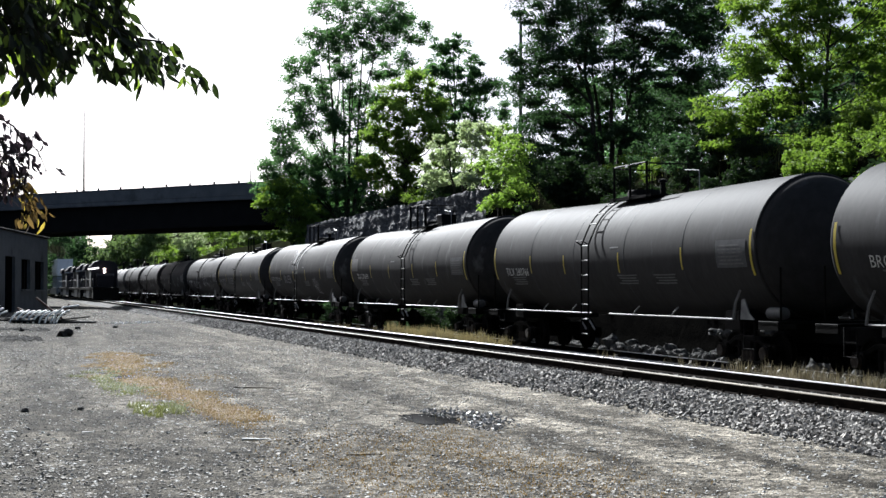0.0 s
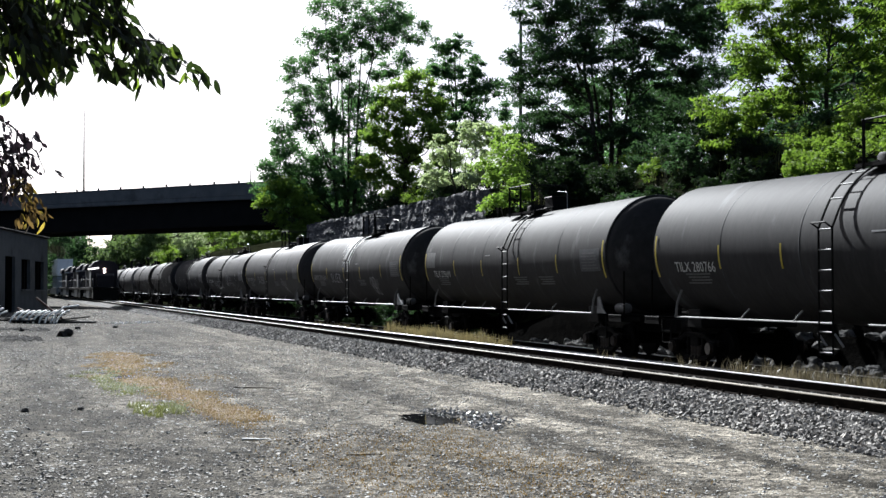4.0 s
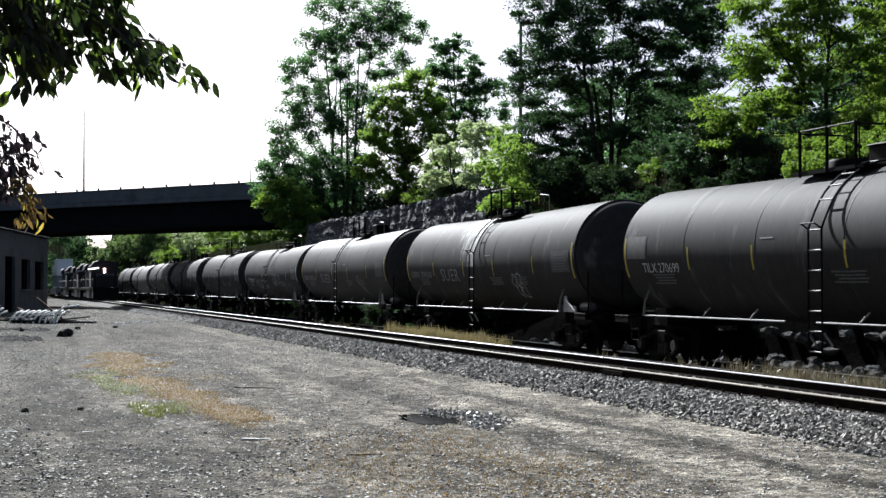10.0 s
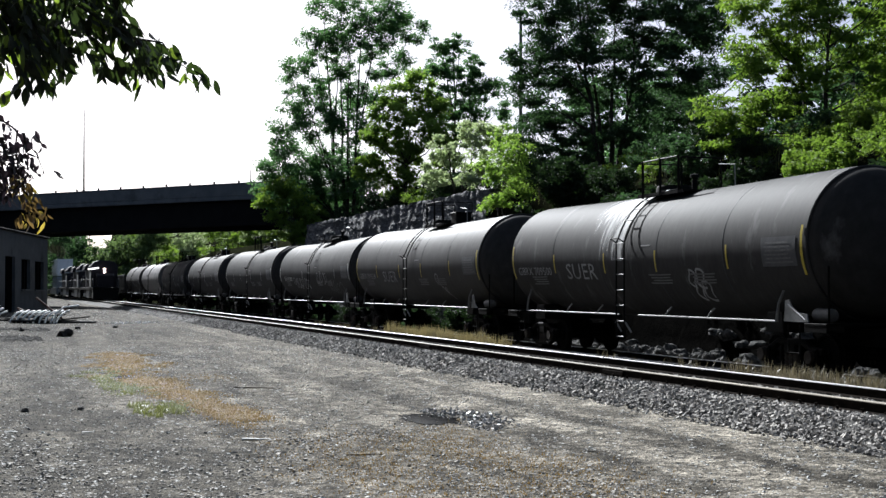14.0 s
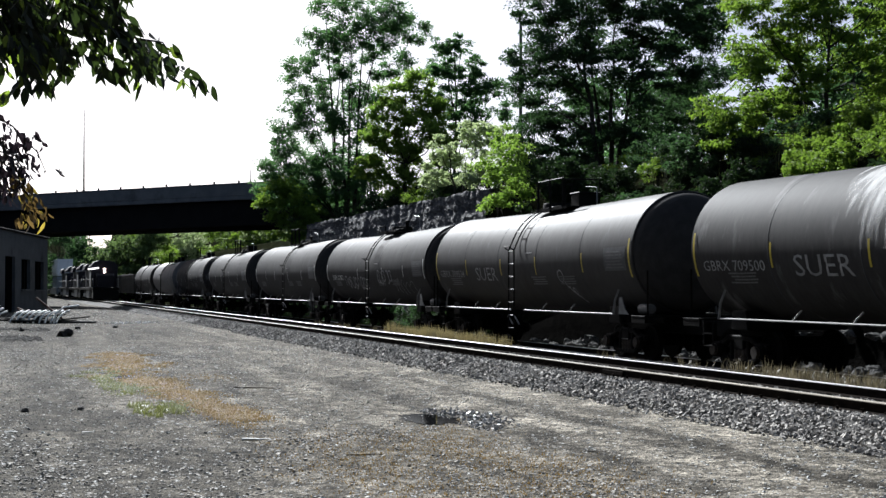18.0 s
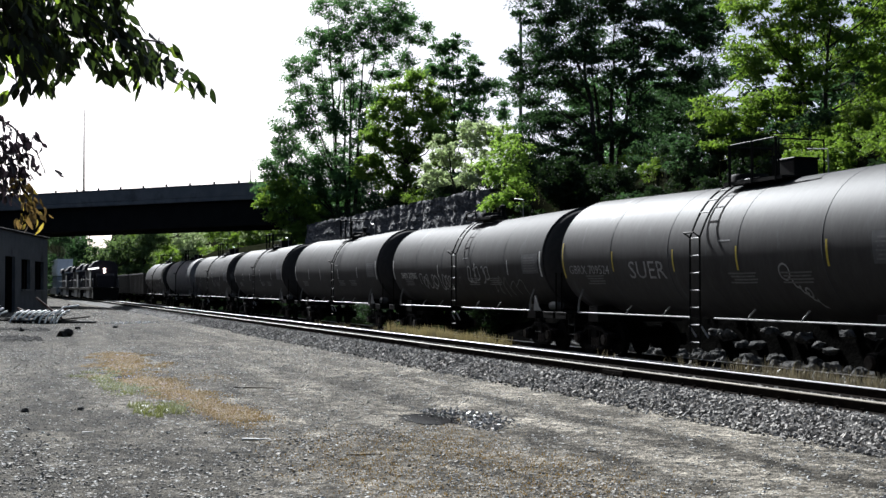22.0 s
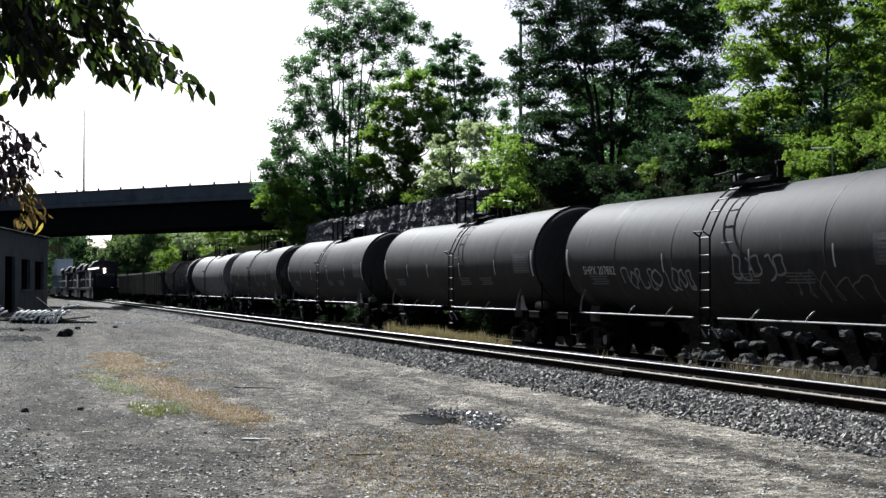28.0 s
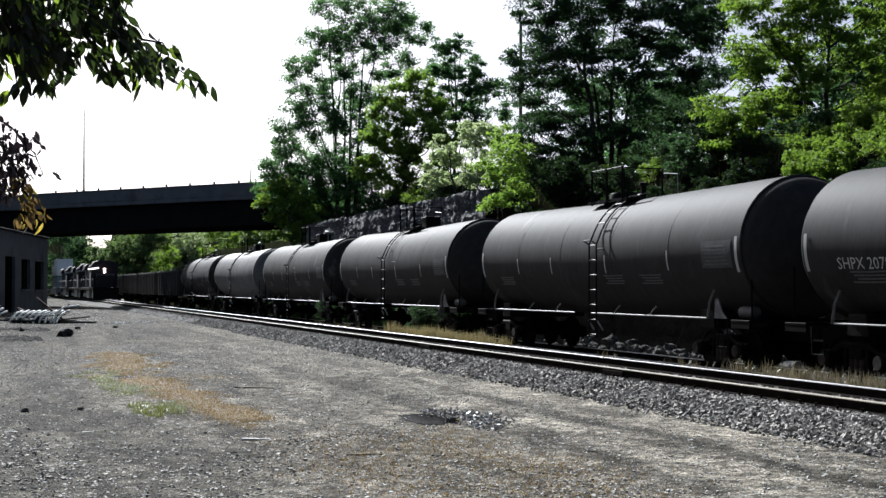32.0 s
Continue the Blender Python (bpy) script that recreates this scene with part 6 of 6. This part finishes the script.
x, y = patches([(3.2, 37.5, 0.4, 2.4, 10500), (3.1, 33.8, 0.38, 1.7, 7000), (2.8, 29.2, 0.38, 1.4, 4800), (3.0, 26.9, 0.28, 1.2, 5200), (3.15, 24.2, 0.2, 1.1, 5200), (3.28, 21.8, 0.17, 0.9, 5000), (3.42, 20.0, 0.17, 0.6, 4200),
                (4.2, 28.6, 0.35, 0.8, 300)], 44, 0.13, 1)
grass("low orange-brown dried weeds in a strip on the yard", x, y, ground_height(x, y), 0.03, M_ORANGE, 1, 2.0, 0.16, "weeds")
x, y = patches([(2.15, 28.6, 0.22, 1.4, 3000), (2.42, 26.0, 0.2, 0.8, 1500), (2.85, 22.4, 0.2, 0.5, 500), (2.6, 31.0, 0.4, 2.0, 700)], 22, 0.09, 2)
grass("low yellow-green weeds growing through the gravel", x, y, ground_height(x, y), 0.034, M_WEED, 2, 2.0, 0.18, "weeds")
x, y = patches([(2.32, 21.4, 0.12, 0.5, 800), (2.65, 21.5, 0.1, 0.35, 300)], 9, 0.07, 22)
grass("small patch of green weeds growing through the gravel", x, y, ground_height(x, y), 0.06, M_WEED, 23, 1.2, 0.12, "weeds")
x, y = clumped(8500, 3.0, 6.2, 10.0, 17.5, 80, 0.28, 3)
grass("sparse reddish dried weeds on the yard", x, y, ground_height(x, y), 0.022, M_ORANGE, 3, 1.8, 0.2, "weeds")
x, y = clumped(4600, 13.75, 14.75, 38, 48.5, 44, 0.1, 4)
grass("tall dry yellow grass between the two tracks", x, y, bed_height(x), 0.42, M_STRAW, 4, 0.45, 0.02)
x, y = clumped(3200, 14.0, 15.0, 18.7, 24.2, 26, 0.12, 5)
grass("dry straw-coloured grass beside the far track", x, y, bed_height(x), 0.36, M_DRYGRASS, 5, 0.5, 0.02)
x, y = clumped(1600, 13.7, 14.9, 17, 60, 60, 0.1, 6)
grass("straw-brown weeds between the tracks", x, y, bed_height(x), 0.25, M_DRYGRASS, 6, 0.6, 0.03)
x, y = clumped(16000, 26, 40, 34, 100, 240, 0.7, 7)
grass("long green grass on the hillside above the rock face", x, y, ground_height(x, y), 0.5, M_WEED, 7, 0.6, 0.014)

# ---- small things on the yard ----
M_WATER = mat("dark_puddle_water", (0.004, 0.004, 0.0042), (0.009, 0.009, 0.009), scale=1, rough=0.04, spec=0.5, bump=0.01, fine=12)
vs = []
for i in range(90):
    a = 2 * math.pi * i / 90
    q = 1 + 0.3 * noise.noise(Vector((1.6 * math.cos(a), 1.6 * math.sin(a), 0.4))) + 0.22 * noise.noise(Vector((5 * math.cos(a), 5 * math.sin(a), 2.0)))
    x, y = 6.02 + 0.4 * q * math.cos(a), 18.75 + 0.75 * q * math.sin(a)
    vs.append((x, y, float(ground_height(np.array(6.02), np.array(18.75))) + 0.008))
thing("puddle", "small dark shallow puddle in the gravel", "puddle", kind="structure", mb=MB().add(vs, [tuple(range(90))]), material=M_WATER)
g = np.random.default_rng(21)
a = (g.random(420) - 0.5) * 3.0
q = 1.05 + g.normal(size=420) * 0.25
x, y = 6.1 + 0.62 * q * np.cos(a), 18.6 + 1.15 * q * np.sin(a)
M_WET = mat("wet_stone", (0.16, 0.16, 0.16), (0.3, 0.3, 0.3), scale=9, rough=0.15, bump=0.1, island=0.5)
tagged(new("gravel", stones("gravel", np.stack([x, y, ground_height(x, y) + 0.004], -1), 0.016 + 0.026 * g.random(420), M_WET, 9)), "wet glistening stones round the puddle", "gravel", kind="stuff")
M_STICK = mat("bleached_wood", (0.6, 0.59, 0.57), (0.8, 0.79, 0.77), scale=5, rough=0.8, bump=0.3)
M_STICKD = mat("dark_twig", (0.05, 0.042, 0.035), (0.09, 0.075, 0.06), scale=5, rough=0.9, bump=0.3)


def stick(x, y, ln, rad, turn, dark, seed):
    r = random.Random(seed)
    n = 6
    pts = [(ln * (i / n - 0.5), r.uniform(-0.04, 0.04) * ln, rad + r.uniform(0, 0.02) * ln) for i in range(n + 1)]
    b = MB().tube(pts, [rad * (1 - 0.4 * i / n) for i in range(n + 1)], 6)
    zz = float(ground_height(np.array(x), np.array(y)))
    thing("stick", "dark broken branch lying on the gravel" if dark else "bleached white stick lying on the gravel", "stick", pose(x, y, zz - 0.004, 0, 0, turn) @ Matrix.Diagonal((1, 1 if dark else 3.0, 0.7, 1)), "sticks on the yard", mb=b, material=M_STICKD if dark else M_STICK, smooth=60)


stick(3.1, 16.9, 0.34, 0.018, VIEW, False, 1)
stick(4.6, 25.2, 0.75, 0.02, VIEW - 4, True, 2)
stick(1.15, 18.2, 0.14, 0.012, VIEW, False, 3)
stick(0.2, 18.6, 0.16, 0.014, VIEW + 6, False, 4)
stick(2.45, 19.2, 0.12, 0.01, VIEW - 8, False, 5)
stick(3.2, 27.0, 0.2, 0.012, VIEW, False, 6)
stick(3.95, 14.8, 0.4, 0.012, VIEW + 4, True, 7)
stick(6.6, 14.4, 0.25, 0.012, VIEW - 10, True, 8)
M_BLACKR = mat("sooty_rubble", (0.02, 0.02, 0.02), (0.045, 0.042, 0.04), scale=5, rough=0.9, bump=0.5)


def lump(x, y, s, seed, material, label, name="rubble_lump"):
    bm = bmesh.new()
    bmesh.ops.create_icosphere(bm, subdivisions=2, radius=1.0)
    for v in bm.verts:
        v.co *= 1 + 0.55 * noise.noise(v.co * 1.6 + Vector((seed, 2.0 * seed, 0)))
        v.co = Vector((v.co.x * s, v.co.y * s, v.co.z * s * 0.7))
    me_ = bpy.data.meshes.new(name)
    bm.to_mesh(me_)
    bm.free()
    me_.materials.append(material)
    ob = new(name, me_)
    ob.matrix_basis = pose(x, y, float(ground_height(np.array(x), np.array(y))) + s * 0.4)
    tagged(ob, label, "rubble", "rubble on the yard")


def at_yard(ax, z):
    """Across and ahead of the eye, to the plan."""
    a_ = radians(-VIEW)
    return ax * math.cos(a_) + z * math.sin(a_), -ax * math.sin(a_) + z * math.cos(a_)


for ax, z, s, sd in ((-14.6, 52.6, 0.3, 1), (-16.4, 61, 0.14, 3), (-15.2, 63, 0.12, 4), (-18.0, 58, 0.13, 5), (-10.3, 27, 0.09, 6), (-6.3, 20.5, 0.06, 7), (-5.6, 21, 0.05, 8)):
    x, y = at_yard(ax, z)
    lump(x, y, s, sd, M_BLACKR, "black sooty lump of rubble on the gravel")
M_WPIPE = mat("weathered_white_pipe", (0.66, 0.66, 0.66), (0.82, 0.82, 0.81), scale=4, rough=0.5, bump=0.1)
M_PLANK = mat("reddish_weathered_timber", (0.05, 0.03, 0.026), (0.09, 0.06, 0.05), scale=4, rough=0.9, bump=0.4)
px, py = at_yard(-21.6, 71.0)
pz = float(ground_height(np.array(px), np.array(py)))
pile = thing("scrap_pile", "heap of bent white pipes and old timbers on the yard", "scrap pile", pose(px, py, pz, 0, 0, VIEW))
part("rubbish_bed", MB().box((1.2, 0.2, 0.06), (4.2, 1.0, 0.14)).box((0.4, -0.3, 0.15), (2.6, 0.6, 0.12), pose(0, 0, 0, 0, 0, 9)), M_BLACKR, pile, "dark rubbish", bevel=0.04)
for i in range(12):
    q = random.Random(200 + i)
    part("scrap_bar", MB().tube([(q.uniform(-2.6, 3.4), q.uniform(-0.5, 0.4), 0.1), (q.uniform(-2.6, 3.4), q.uniform(-0.5, 0.4), q.uniform(0.12, 0.5))], 0.035, 5), M_BLACKR, pile)
for i in range(9):
    b = MB().tube([(-0.9 + 0.3 * i, -0.5, 0.03), (-0.8 + 0.3 * i, -0.45, 0.32), (-0.62 + 0.3 * i, -0.2, 0.55), (-0.4 + 0.3 * i, 0.15, 0.66)], 0.055, 8)
    part("pipe", b, M_WPIPE, pile, "bent white pipe", smooth=50)
part("pipe", MB().tube([(1.5, -0.9, 0.02), (1.55, -0.8, 0.5), (1.9, -0.6, 0.85), (2.6, -0.2, 0.95)], 0.05, 8), M_WPIPE, pile, "bent white pipe", smooth=50)
for i in range(5):
    part("pipe", MB().tube([(-2.6 + 0.22 * i, -0.5, 0.02), (-2.7 + 0.3 * i, -0.3, 0.9 - 0.1 * i), (-2.0 + 0.2 * i, 0, 1.25 - 0.15 * i)], 0.05, 8), M_WPIPE, pile, "bent white pipe", smooth=50)
for i, (a, b) in enumerate((((0.3, 0, 1.35), (1.7, 0.1, 0.2)), ((2.0, 0.2, 1.0), (1.2, 0.2, 0.1)), ((-0.8, 0.4, 0.8), (0.5, 0.3, 0.2)))):
    part("timber", MB().tube([a, b], 0.07, 4), M_PLANK, pile, "weathered timber")
M_MARK = mat("pale_litter", (0.72, 0.72, 0.72), (0.85, 0.85, 0.84), scale=8, rough=0.7, bump=0.2)
for i in range(44):
    ax = -17.6 + 0.06 * i + rr.uniform(-0.1, 0.1)
    x, y = at_yard(ax, 71 + rr.uniform(-1.6, 1.6))
    lump(x, y, rr.uniform(0.03, 0.075), 30 + i, M_MARK, "small pale piece of broken stone on the yard", "stone_chip")


# ---- what moves ----
def rolled(t):
    """How far the train has rolled towards the eye, in metres; it gathers speed slowly."""
    return ROLL[0] * t + ROLL[1] * t * t + ROLL[2] * t ** 3


ROLL = (2.72, 0.0020, 0.00002)
# how far each car stands behind the first
STANDS = {-1: -18.15, 0: 0.0, 1: 18.15, 2: 36.85, 3: 55.65, 4: 72.65, 5: 90.85, 6: 109.85, 7: 128.6, 8: 147.2, 9: 165.6, 10: 183.4, 11: 201.4, 12: 219.4, 13: 237.4}


def motions():
    for k, car in train:
        s0 = 32.3 + STANDS[k]
        walk(car, [(t, pose(XF, s0 - rolled(t), ZF)) for t in range(0, 33, 4)])
    for k, w in wheels:
        if -1 <= k <= 6:
            y0, z0, x0 = w.location.y, w.location.z, w.location.x
            n = 160
            walk(w, [(32 * i / n, pose(x0, y0, z0, math.degrees(rolled(32 * i / n) / RW) % 360)) for i in range(n + 1)])
    # a light breeze; the tall open tree swings most, leaning back and forth over the clip
    swing = ((0, 0.2), (3, 0.05), (6, -0.5), (8, -1.1), (10, -0.5), (12, -0.2), (14, -0.3), (16, 0.2), (18, 0.1), (20, 0.7), (22, 0.5), (24, 0.7), (26, 0.6), (28, 0.3), (30, 0.2), (32, 0.5))
    for i, tr in enumerate(SWAY):
        x, y = tr.location.x, tr.location.y
        if i == 0:
            walk(tr, [(t, pose(x, y, 0, 0, 0, VIEW) @ pose(0, 0, 0, 0.1 * math.sin(t), a, 0)) for t, a in swing])
        else:
            amp = 0.3 if i == 2 else 0.12
            walk(tr, [(t, pose(x, y, 0, 0, 0, VIEW) @ pose(0, 0, 0, 0.08 * math.sin(0.7 * t + i), amp * math.sin(0.9 * t + 1.7 * i), 0)) for t in range(0, 33, 2)])
    for sp, org, ph in SPRAYS:
        walk(sp, [(0.8 * j, pose(org.x, org.y, org.z, 1.2 * math.sin(1.1 * j + ph), 0.9 * math.sin(0.9 * j + ph) + 0.05 * j, 0)) for j in range(41)])


motions()
